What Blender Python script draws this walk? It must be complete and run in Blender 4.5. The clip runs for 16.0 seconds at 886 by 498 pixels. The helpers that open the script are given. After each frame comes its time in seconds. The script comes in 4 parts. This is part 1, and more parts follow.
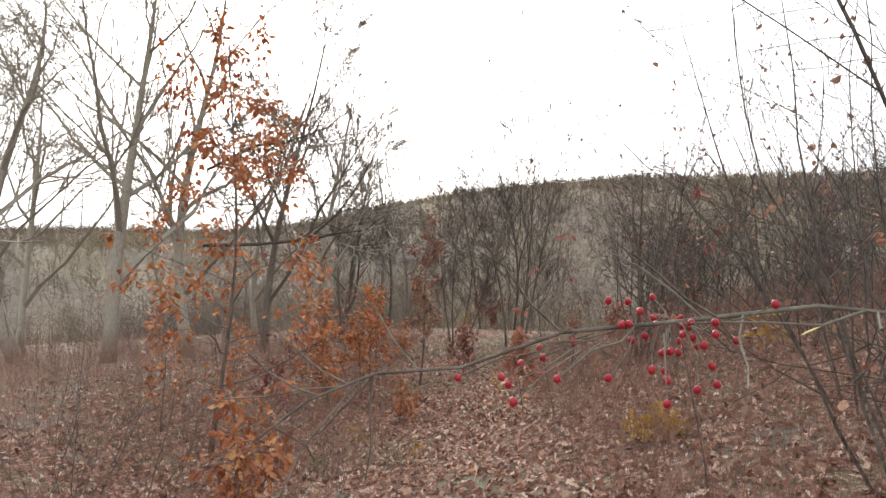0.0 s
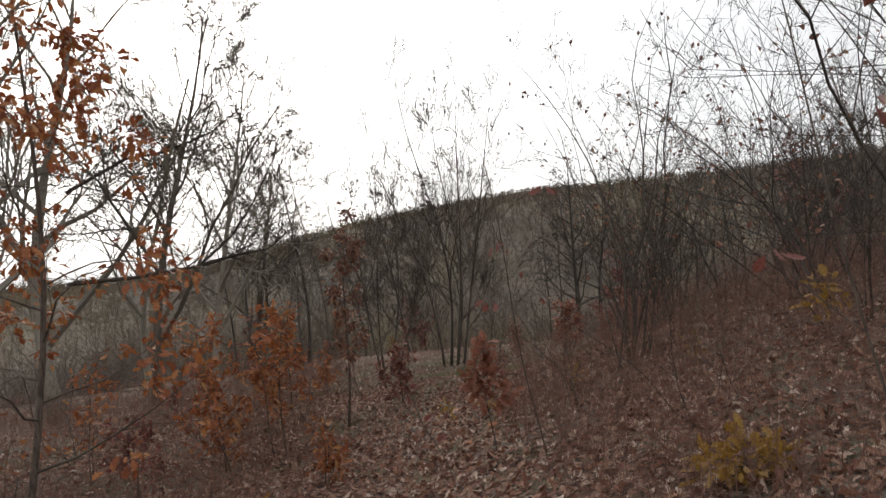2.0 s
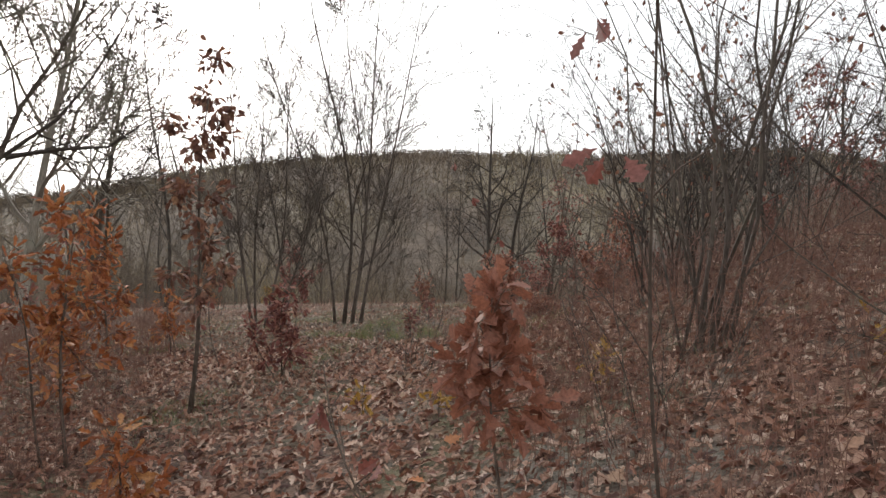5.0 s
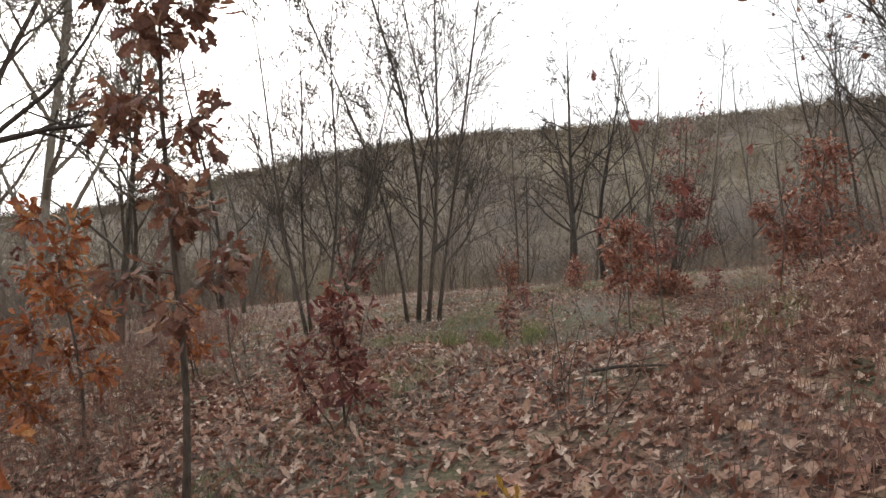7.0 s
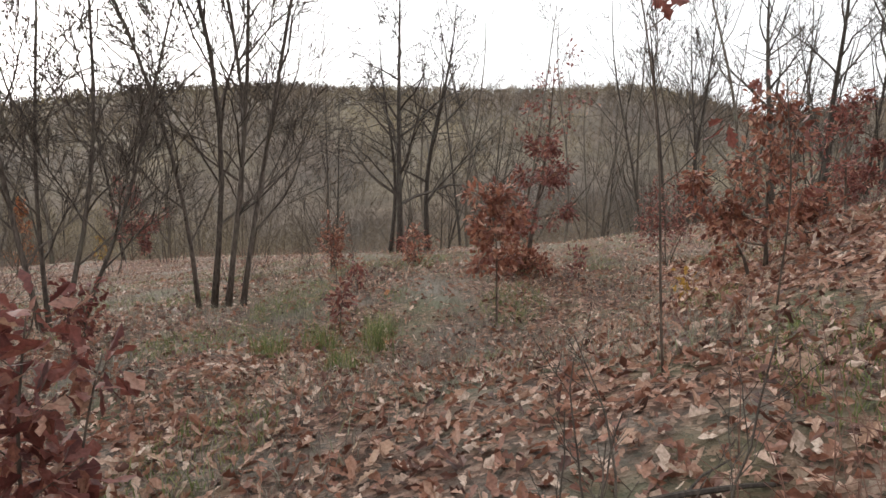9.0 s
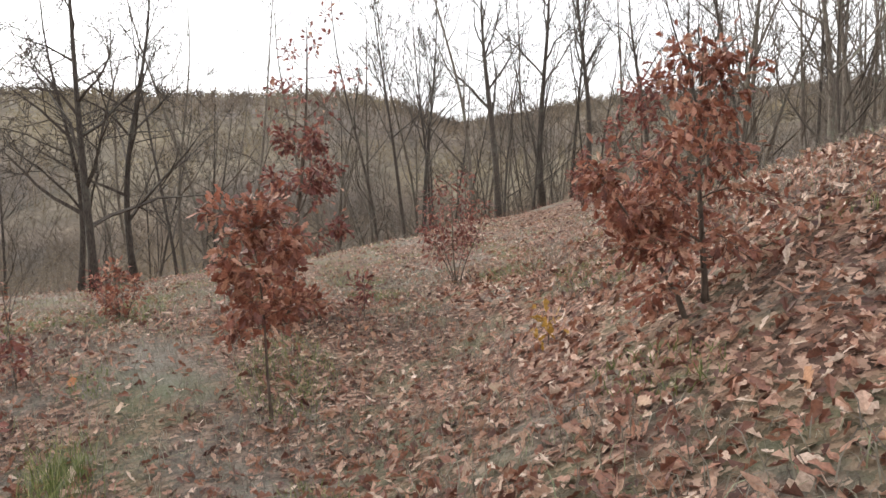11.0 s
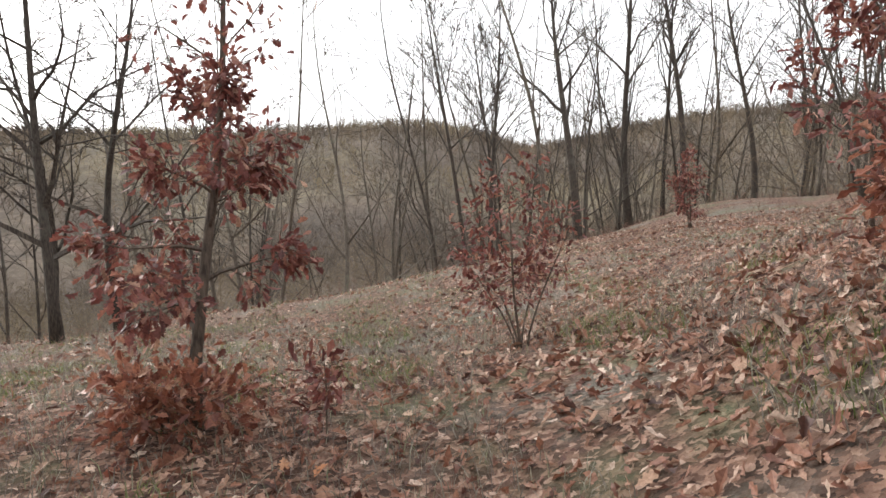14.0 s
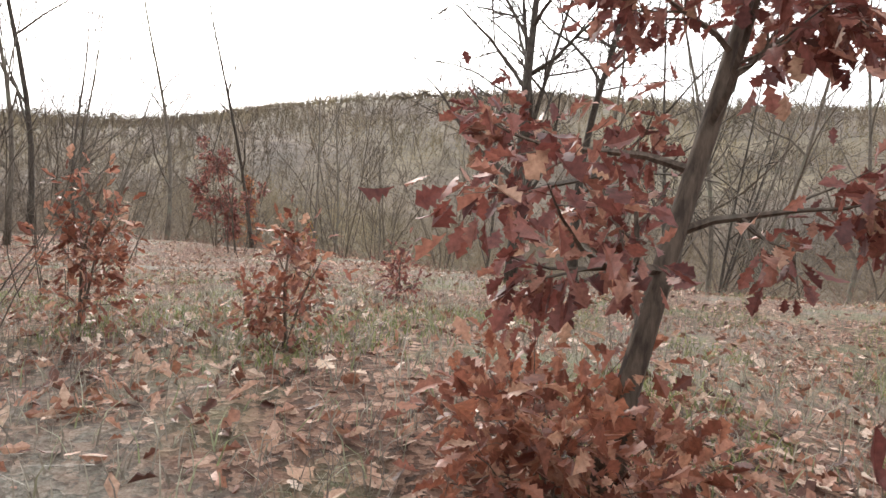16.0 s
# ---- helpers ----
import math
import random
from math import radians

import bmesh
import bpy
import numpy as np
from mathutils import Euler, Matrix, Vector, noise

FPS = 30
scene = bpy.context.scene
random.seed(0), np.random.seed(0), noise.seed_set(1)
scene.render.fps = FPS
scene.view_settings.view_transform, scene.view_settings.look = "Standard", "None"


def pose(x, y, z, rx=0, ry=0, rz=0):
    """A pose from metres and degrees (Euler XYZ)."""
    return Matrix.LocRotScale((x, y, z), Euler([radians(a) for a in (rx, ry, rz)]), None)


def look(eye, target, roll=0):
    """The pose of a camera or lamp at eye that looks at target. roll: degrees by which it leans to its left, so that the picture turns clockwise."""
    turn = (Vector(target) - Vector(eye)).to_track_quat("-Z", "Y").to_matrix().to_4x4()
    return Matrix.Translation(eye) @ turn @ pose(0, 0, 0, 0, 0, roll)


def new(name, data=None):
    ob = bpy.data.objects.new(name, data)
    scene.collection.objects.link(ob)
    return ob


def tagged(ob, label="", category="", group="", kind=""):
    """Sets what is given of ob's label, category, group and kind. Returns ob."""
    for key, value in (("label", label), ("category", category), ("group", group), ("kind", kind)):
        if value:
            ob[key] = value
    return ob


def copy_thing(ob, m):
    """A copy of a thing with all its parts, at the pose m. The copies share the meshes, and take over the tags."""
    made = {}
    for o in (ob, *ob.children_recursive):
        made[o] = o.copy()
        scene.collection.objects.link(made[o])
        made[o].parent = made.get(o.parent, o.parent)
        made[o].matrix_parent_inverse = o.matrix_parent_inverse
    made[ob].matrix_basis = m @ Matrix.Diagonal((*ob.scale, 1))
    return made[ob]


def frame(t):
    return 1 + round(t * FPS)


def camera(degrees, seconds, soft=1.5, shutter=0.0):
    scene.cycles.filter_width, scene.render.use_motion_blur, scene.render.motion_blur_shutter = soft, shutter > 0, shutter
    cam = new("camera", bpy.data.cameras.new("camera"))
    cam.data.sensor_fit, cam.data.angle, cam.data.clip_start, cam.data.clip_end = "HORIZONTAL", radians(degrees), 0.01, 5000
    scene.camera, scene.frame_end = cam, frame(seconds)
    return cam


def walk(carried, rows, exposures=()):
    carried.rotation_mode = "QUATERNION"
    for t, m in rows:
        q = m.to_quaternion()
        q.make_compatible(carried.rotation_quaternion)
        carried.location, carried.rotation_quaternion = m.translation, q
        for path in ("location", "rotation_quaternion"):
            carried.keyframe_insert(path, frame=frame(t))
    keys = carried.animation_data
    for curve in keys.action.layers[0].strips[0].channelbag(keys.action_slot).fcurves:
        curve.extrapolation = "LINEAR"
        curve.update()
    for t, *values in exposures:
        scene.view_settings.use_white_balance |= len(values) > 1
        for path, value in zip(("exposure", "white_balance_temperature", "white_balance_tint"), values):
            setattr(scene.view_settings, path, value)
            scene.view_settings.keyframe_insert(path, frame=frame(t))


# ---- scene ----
cam = camera(67.0, 16.0, soft=1.5)
# seconds, x, y, z, heading to the left, pitch up, lean
PATH = [
    (0, 0.000, 0.000, 1.875, 0.00, -0.92, 0.3),
    (0.5, 0.309, 0.725, 1.860, 0.95, 1.94, -2.47),
    (1, 0.312, 1.511, 1.700, -6.05, -1.92, -3.79),
    (1.5, 0.101, 2.295, 1.500, -5.09, -0.34, -5.16),
    (2, -0.073, 3.001, 1.336, -7.16, 0.93, -5.13),
    (2.5, -0.071, 3.611, 1.214, -14.51, -4.14, -5.08),
    (3, -0.111, 4.232, 1.130, -16.29, -5.90, -1.87),
    (3.5, 0.079, 4.881, 1.045, -20.14, -2.49, 0.03),
    (4, 0.059, 5.763, 0.867, -14.07, -1.37, 1.67),
    (4.5, -0.000, 6.546, 0.745, -15.66, -2.81, 2.06),
    (4.7, -0.014, 6.859, 0.730, -17.45, -2.80, 0.93),
    (6.8, 0.266, 10.533, 0.449, -8.63, -3.61, -3.51),
    (7, 0.274, 10.828, 0.391, -12.11, -4.18, -3.62),
    (7.5, 0.413, 11.586, 0.336, -13.34, -3.78, -1.79),
    (8, 0.296, 12.205, 0.273, -25.70, -6.97, -0.17),
    (8.2, 0.386, 12.459, 0.256, -25.88, -7.40, -0.19),
    (10.3, 1.289, 15.657, 0.258, -38.55, -9.05, -1.90),
    (10.5, 1.481, 15.836, 0.271, -40.11, -8.80, -2.82),
    (11, 2.149, 16.551, 0.140, -52.97, -7.75, -1.16),
    (11.5, 2.666, 16.992, 0.095, -59.30, -6.00, -4.28),
    (12, 3.297, 17.389, 0.062, -55.38, -5.03, -2.81),
    (12.5, 3.761, 17.750, 0.046, -58.42, -4.80, -2.23),
    (13, 4.395, 18.122, 0.005, -54.40, -4.87, -4.72),
    (13.5, 5.027, 18.531, -0.133, -50.22, -4.83, -3.23),
    (14, 5.659, 18.955, -0.335, -46.67, -5.25, -2.92),
    (14.5, 6.254, 19.536, -0.536, -42.70, -3.99, -1.86),
    (15, 6.375, 20.062, -0.607, -37.35, -5.30, 2.06),
    (15.5, 6.590, 20.562, -0.639, -28.91, -6.54, 6.68),
    (16, 6.730, 21.100, -0.686, -7.90, -7.82, 4.15),
]
EXPOSURE = [(0, 1.0), (0.5, 0.15), (1.0, -0.1), (1.5, -0.2), (2.5, -0.15), (3.0, 0.05), (3.5, 0.25), (4.7, 0.35), (7.0, 0.5),
            (8.2, 0.5), (10.3, 1.0), (11.0, 1.0), (12.0, 0.85), (14.5, 0.85), (16.0, 1.2)]



def carried_pose(x, y, z, yaw, pitch, lean):
    a, p = radians(yaw), radians(pitch)
    ahead = Vector((-math.sin(a) * math.cos(p), math.cos(a) * math.cos(p), math.sin(p)))
    eye = Vector((x, y, z))
    return look(eye, eye + ahead, lean)


walk(cam, [(r[0], carried_pose(*r[1:])) for r in PATH], EXPOSURE)

# ---- light: a bright overcast sky, the sun hidden ahead and to the left ----
SUN_ELEVATION, SUN_AZIMUTH = radians(24), radians(-12)
world = bpy.data.worlds.new("world")
scene.world = world
world.use_nodes = True
wn, wl = world.node_tree.nodes, world.node_tree.links
sky = wn.new("ShaderNodeTexSky")
sky.sky_type = "NISHITA"
sky.sun_disc = False
sky.sun_elevation, sky.sun_rotation = SUN_ELEVATION, SUN_AZIMUTH
sky.air_density, sky.dust_density, sky.ozone_density = 1.0, 6.0, 1.0
pale = wn.new("ShaderNodeHueSaturation")
pale.inputs["Saturation"].default_value = 0.22
wl.new(sky.outputs[0], pale.inputs["Color"])
cloud = wn.new("ShaderNodeMix")
cloud.data_type = "RGBA"
cloud.inputs["Factor"].default_value = 0.62
cloud.inputs[7].default_value = (9.0, 9.1, 9.3, 1)
wl.new(pale.outputs[0], cloud.inputs[6])
wl.new(cloud.outputs[2], wn["Background"].inputs["Color"])
wn["Background"].inputs["Strength"].default_value = 0.15
sun = new("sun", bpy.data.lights.new("sun", "SUN"))
sun.data.energy, sun.data.angle, sun.data.color = 0.9, radians(30), (1.0, 0.96, 0.9)
sun.matrix_world = look((math.sin(SUN_AZIMUTH) * 50, math.cos(SUN_AZIMUTH) * 50, 50 * math.tan(SUN_ELEVATION)), (0, 0, 0))


# ---- materials ----
def material(name, rough=0.85):
    m = bpy.data.materials.new(name)
    m.use_nodes = True
    n, l = m.node_tree.nodes, m.node_tree.links
    b = n["Principled BSDF"]
    b.inputs["Roughness"].default_value = rough
    b.inputs["Specular IOR Level"].default_value = 0.25
    return m, n, l, b


def ramp(n, stops):
    r = n.new("ShaderNodeValToRGB")
    e = r.color_ramp.elements
    while len(e) < len(stops):
        e.new(0.5)
    for k, (at, c) in zip(e, stops):
        k.position, k.color = at, (*c, 1)
    return r


def noise_node(n, l, scale, detail=4, coord=None, rough=0.6):
    t = n.new("ShaderNodeTexNoise")
    t.inputs["Scale"].default_value = scale
    t.inputs["Detail"].default_value = detail
    t.inputs["Roughness"].default_value = rough
    if coord:
        l.new(coord, t.inputs["Vector"])
    return t


def mixed(n, l, fac, a, b, mode="MIX"):
    x = n.new("ShaderNodeMix")
    x.data_type, x.blend_type = "RGBA", mode
    for sock, v in ((x.inputs["Factor"], fac), (x.inputs[6], a), (x.inputs[7], b)):
        if isinstance(v, (int, float)):
            sock.default_value = v
        elif isinstance(v, tuple):
            sock.default_value = (*v, 1)
        else:
            l.new(v, sock)
    return x.outputs[2]


def leaf_material(name, stops, glow=0.35, grain=60):
    """Dry leaf: colour by leaf, mottled, letting some light through."""
    m, n, l, b = material(name, 0.5)
    b.inputs["Specular IOR Level"].default_value = 0.45
    geo = n.new("ShaderNodeNewGeometry")
    tc = n.new("ShaderNodeTexCoord")
    col = ramp(n, stops)
    l.new(geo.outputs["Random Per Island"], col.inputs[0])
    spots = noise_node(n, l, grain, 3, tc.outputs["Object"])
    dark = ramp(n, [(0.3, (0.55, 0.5, 0.45)), (0.7, (1.12, 1.1, 1.05))])
    l.new(spots.outputs[0], dark.inputs[0])
    c = mixed(n, l, 1.0, col.outputs[0], dark.outputs[0], "MULTIPLY")
    l.new(c, b.inputs["Base Color"])
    tr = n.new("ShaderNodeBsdfTranslucent")
    l.new(c, tr.inputs["Color"])
    mx = n.new("ShaderNodeMixShader")
    mx.inputs[0].default_value = glow
    l.new(b.outputs[0], mx.inputs[1])
    l.new(tr.outputs[0], mx.inputs[2])
    l.new(mx.outputs[0], n["Material Output"].inputs[0])
    return m


def bark_material(name, dark, light, lichen, scale=14):
    m, n, l, b = material(name, 0.92)
    tc = n.new("ShaderNodeTexCoord")
    mp = n.new("ShaderNodeMapping")
    mp.inputs["Scale"].default_value = (1, 1, 0.22)
    l.new(tc.outputs["Object"], mp.inputs[0])
    fine = noise_node(n, l, scale * 3, 5, mp.outputs[0])
    wide = noise_node(n, l, 2.3, 3, tc.outputs["Object"])
    a = ramp(n, [(0.35, dark), (0.65, light)])
    l.new(fine.outputs[0], a.inputs[0])
    f = ramp(n, [(0.52, (0, 0, 0)), (0.7, (0.8, 0.8, 0.8))])
    l.new(wide.outputs[0], f.inputs[0])
    c = mixed(n, l, f.outputs[0], a.outputs[0], lichen)
    info = n.new("ShaderNodeObjectInfo")
    r = ramp(n, [(0, (0.78, 0.77, 0.75)), (1, (1.12, 1.1, 1.08))])
    l.new(info.outputs["Random"], r.inputs[0])
    l.new(mixed(n, l, 1.0, c, r.outputs[0], "MULTIPLY"), b.inputs["Base Color"])
    bump = n.new("ShaderNodeBump")
    bump.inputs["Strength"].default_value, bump.inputs["Distance"].default_value = 0.6, 0.01
    l.new(fine.outputs[0], bump.inputs["Height"])
    l.new(bump.outputs[0], b.inputs["Normal"])
    return m


BARK = bark_material("grey_bark", (0.06, 0.05, 0.042), (0.17, 0.145, 0.12), (0.15, 0.15, 0.115))
DARK_BARK = bark_material("dark_bark", (0.03, 0.025, 0.022), (0.1, 0.083, 0.07), (0.1, 0.095, 0.08))
TWIG = bark_material("twig_bark", (0.05, 0.04, 0.034), (0.13, 0.107, 0.09), (0.13, 0.118, 0.09))
PALE_BARK = bark_material("pale_bark", (0.2, 0.18, 0.15), (0.36, 0.33, 0.28), (0.28, 0.27, 0.22))
OAK_BARK = bark_material("oak_bark", (0.055, 0.042, 0.035), (0.16, 0.125, 0.1), (0.14, 0.13, 0.11))
RED_LEAF = leaf_material("red_brown_oak_leaf", [(0, (0.1, 0.032, 0.031)), (0.35, (0.19, 0.062, 0.053)), (0.7, (0.265, 0.1, 0.08)), (0.92, (0.35, 0.175, 0.13)), (1, (0.46, 0.3, 0.225))])
RUST_LEAF = leaf_material("rust_brown_oak_leaf", [(0, (0.13, 0.045, 0.034)), (0.4, (0.27, 0.1, 0.066)), (0.8, (0.39, 0.18, 0.12)), (1, (0.54, 0.35, 0.26))])
ORANGE_LEAF = leaf_material("orange_oak_leaf", [(0, (0.2, 0.06, 0.024)), (0.4, (0.36, 0.115, 0.042)), (0.75, (0.46, 0.18, 0.065)), (1, (0.52, 0.28, 0.12))])
BROWN_LEAF = leaf_material("dull_brown_oak_leaf", [(0, (0.1, 0.045, 0.033)), (0.4, (0.2, 0.09, 0.062)), (0.8, (0.29, 0.145, 0.095)), (1, (0.4, 0.24, 0.15))])
YELLOW_LEAF = leaf_material("yellow_oak_leaf", [(0, (0.28, 0.13, 0.03)), (0.5, (0.4, 0.22, 0.045)), (1, (0.42, 0.34, 0.07))])
PALE_LEAF = leaf_material("pale_yellow_green_leaf", [(0, (0.36, 0.33, 0.1)), (1, (0.52, 0.48, 0.2))])
LITTER_LEAF = leaf_material("fallen_leaf", [(0, (0.075, 0.034, 0.027)), (0.22, (0.2, 0.085, 0.058)), (0.5, (0.345, 0.17, 0.116)), (0.75, (0.48, 0.305, 0.23)), (1, (0.66, 0.54, 0.46))], 0.2)
WEED = bark_material("dead_weed_stem", (0.12, 0.065, 0.05), (0.26, 0.155, 0.12), (0.22, 0.145, 0.115))
GREY_WEED = bark_material("grey_weed_stem", (0.12, 0.095, 0.086), (0.27, 0.22, 0.196), (0.24, 0.2, 0.175))
GRASS = leaf_material("dry_grass_blade", [(0, (0.16, 0.14, 0.125)), (0.5, (0.27, 0.25, 0.215)), (0.8, (0.34, 0.33, 0.27)), (1, (0.22, 0.26, 0.14))], 0.35, 20)
GREEN_GRASS = leaf_material("green_grass_blade", [(0, (0.1, 0.14, 0.045)), (0.6, (0.19, 0.23, 0.08)), (1, (0.34, 0.34, 0.16))], 0.3, 20)


def single_leaf_material():
    """A fallen leaf whose colour goes by the object."""
    m, n, l, b = material("single_fallen_leaf", 0.55)
    info = n.new("ShaderNodeObjectInfo")
    tc = n.new("ShaderNodeTexCoord")
    col = ramp(n, [(0, (0.16, 0.07, 0.045)), (0.3, (0.26, 0.14, 0.09)), (0.6, (0.36, 0.23, 0.16)), (0.85, (0.45, 0.33, 0.24)), (1, (0.42, 0.17, 0.07))])
    l.new(info.outputs["Random"], col.inputs[0])
    spots = noise_node(n, l, 70, 4, tc.outputs["Object"])
    dark = ramp(n, [(0.3, (0.6, 0.55, 0.5)), (0.7, (1.1, 1.08, 1.05))])
    l.new(spots.outputs[0], dark.inputs[0])
    l.new(mixed(n, l, 1.0, col.outputs[0], dark.outputs[0], "MULTIPLY"), b.inputs["Base Color"])
    return m


SINGLE_LEAF = single_leaf_material()


def hazed_twig_material():
    m, n, l, b = material("hazed_far_bark", 0.95)
    geo = n.new("ShaderNodeNewGeometry")
    tc = n.new("ShaderNodeTexCoord")
    big = noise_node(n, l, 0.014, 6, tc.outputs["Object"])
    # lighter than the near twigs: the slight haze of distance is in these colours
    a = ramp(n, [(0.38, (0.115, 0.092, 0.078)), (0.46, (0.168, 0.133, 0.103)), (0.53, (0.162, 0.133, 0.094)), (0.6, (0.205, 0.17, 0.114))])
    l.new(big.outputs[0], a.inputs[0])
    mid = noise_node(n, l, 0.06, 5, tc.outputs["Object"])
    mr = ramp(n, [(0.36, (0.68, 0.7, 0.7)), (0.64, (1.25, 1.2, 1.1))])
    l.new(mid.outputs[0], mr.inputs[0])
    r = ramp(n, [(0, (0.72, 0.72, 0.72)), (1, (1.2, 1.18, 1.15))])
    l.new(geo.outputs["Random Per Island"], r.inputs[0])
    l.new(mixed(n, l, 1.0, mixed(n, l, 1.0, a.outputs[0], mr.outputs[0], "MULTIPLY"), r.outputs[0], "MULTIPLY"), b.inputs["Base Color"])
    return m


HAZED_TWIG = hazed_twig_material()


def ground_material():
    m, n, l, b = material("leaf_strewn_soil", 0.95)
    tc = n.new("ShaderNodeTexCoord")
    co = tc.outputs["Object"]
    warp = noise_node(n, l, 9, 3, co)
    shift = mixed(n, l, 0.16, co, warp.outputs["Color"], "ADD")
    vor = n.new("ShaderNodeTexVoronoi")
    vor.inputs["Scale"].default_value = 24
    l.new(shift, vor.inputs["Vector"])
    sep = n.new("ShaderNodeSeparateColor")
    l.new(vor.outputs["Color"], sep.inputs[0])
    leafy = ramp(n, [(0, (0.045, 0.028, 0.021)), (0.5, (0.14, 0.08, 0.058)), (0.8, (0.25, 0.15, 0.108)), (1, (0.38, 0.255, 0.195))])
    l.new(sep.outputs[0], leafy.inputs[0])
    fine = noise_node(n, l, 45, 6, co)
    grassy = ramp(n, [(0.3, (0.09, 0.082, 0.066)), (0.55, (0.205, 0.193, 0.163)), (0.75, (0.31, 0.297, 0.25))])
    l.new(fine.outputs[0], grassy.inputs[0])
    wide = noise_node(n, l, 0.5, 5, co, 0.7)
    f = ramp(n, [(0.49, (0, 0, 0)), (0.65, (0.85, 0.85, 0.85))])
    l.new(wide.outputs[0], f.inputs[0])
    c = mixed(n, l, f.outputs[0], leafy.outputs[0], grassy.outputs[0])
    g = noise_node(n, l, 0.9, 4, co)
    gf = ramp(n, [(0.5, (0, 0, 0)), (0.66, (0.6, 0.6, 0.6))])
    l.new(g.outputs[0], gf.inputs[0])
    c = mixed(n, l, gf.outputs[0], c, (0.13, 0.147, 0.082))
    l.new(c, b.inputs["Base Color"])
    bump = n.new("ShaderNodeBump")
    bump.inputs["Strength"].default_value, bump.inputs["Distance"].default_value = 1.0, 0.04
    h = mixed(n, l, 0.5, vor.outputs["Distance"], fine.outputs[0])
    l.new(h, bump.inputs["Height"])
    l.new(bump.outputs[0], b.inputs["Normal"])
    return m


def wood_floor_material():
    """The brown and olive floor of the woods across the valley."""
    m, n, l, b = material("woodland_floor", 0.95)
    tc = n.new("ShaderNodeTexCoord")
    co = tc.outputs["Object"]
    big = noise_node(n, l, 0.014, 6, co)
    a = ramp(n, [(0.36, (0.075, 0.06, 0.05)), (0.46, (0.112, 0.088, 0.068)), (0.53, (0.107, 0.088, 0.064)), (0.62, (0.14, 0.116, 0.08))])
    l.new(big.outputs[0], a.inputs[0])
    mid = noise_node(n, l, 0.06, 6, co)
    mr = ramp(n, [(0.36, (0.68, 0.68, 0.68)), (0.64, (1.25, 1.22, 1.17))])
    l.new(mid.outputs[0], mr.inputs[0])
    fine = noise_node(n, l, 0.5, 6, co, 0.75)
    fr = ramp(n, [(0.35, (0.65, 0.65, 0.65)), (0.65, (1.3, 1.3, 1.3))])
    l.new(fine.outputs[0], fr.inputs[0])
    c = mixed(n, l, 1.0, mixed(n, l, 1.0, a.outputs[0], mr.outputs[0], "MULTIPLY"), fr.outputs[0], "MULTIPLY")
    l.new(c, b.inputs["Base Color"])
    return m


GROUND = ground_material()
WOOD_FLOOR = wood_floor_material()

# ---- the lie of the land ----
SWELLS = [(0, 3, 3.5, -0.542), (0, 8.5, 3, -0.751), (3.5, 7, 3, 0.786), (0, 13, 2.5, -0.087), (6.1, 13.9, 1.25, 0.28),
          (5, 16.4, 2, -1.072), (9, 18.5, 3, -0.724), (2, 19, 3, 0.042), (9, 13, 4, 1.329), (6, 19.5, 2, 0.48), (4.8, 17.5, 1.2, 0.36)]
CREST_AZ = [-180, -90, -45, -20, -14, -7, 1, 8, 16, 22, 30, 37, 44, 49, 54, 60, 67, 73, 100, 180]
CREST_EL = [1.5, 1.5, 1.0, 0.8, 1.3, 2.8, 4.2, 4.9, 5.4, 5.3, 5.0, 5.2, 5.2, 4.5, 3.0, 3.5, 4.1, 4.2, 4.6, 1.5]
# how far the clearing reaches before it drops into the valley
EDGE_AZ = [-180, -60, -10, 0, 9, 18, 35, 48, 54, 60, 66, 74, 85, 120, 180]
EDGE_R = [26, 22, 18.8, 17.6, 15, 12.2, 11.6, 13.6, 19, 23, 22.5, 20, 20, 24, 26]


K = 1.25  # metres to a unit of the plan


def smooth(a, b, x):
    u = np.clip((x - a) / (b - a), 0, 1)
    return u * u * (3 - 2 * u)


def land(x, y):
    """Height of the ground: a gently sloping clearing, a valley beyond it and a wooded hill across the valley."""
    x, y = np.asarray(x, float) / K, np.asarray(y, float) / K
    z = 0.46 + 0.0274 * x - 0.1117 * y
    for a, b, s, k in SWELLS:
        z = z + k * np.exp(-((x - a) ** 2 + (y - b) ** 2) / (2 * s * s))
    z = z + 0.02 * np.sin(x * 2.1 + 0.7 * y) + 0.015 * np.sin(y * 3.3 - x)
    r = np.hypot(x - 4, y - 14)
    az = np.degrees(np.arctan2(x - 4, y - 14))
    crest = 400 * np.tan(np.radians(np.interp(az, CREST_AZ, CREST_EL)))
    uphill = smooth(85, 120, az) * (1 - smooth(170, 180, az))
    east = smooth(55, 70, az)
    start = 17 + 14 * east
    edge = np.interp(az, EDGE_AZ, EDGE_R)
    drop = 4.5 * (1 - uphill) * smooth(edge, edge + 20, r)
    depth = (5 + 2 * np.sin(az * 0.11)) * (1 - 0.8 * uphill) * (1 - 0.4 * east)
    far = -2.3 + 1.6 * east + 3 * uphill - depth * smooth(start, start + 45, r) + (crest + depth) * smooth(62, 400, r) ** 0.8
    far = far + 1.2 * np.sin(x * 0.045 + 1) * np.sin(y * 0.05) * smooth(60, 120, r) - 0.05 * np.maximum(r - 410, 0)
    w = smooth(15, 30, r)
    return K * (z * (1 - w) + far * w - drop * (1 - smooth(80, 200, r)))


def gz(x, y):
    return float(land(x, y))


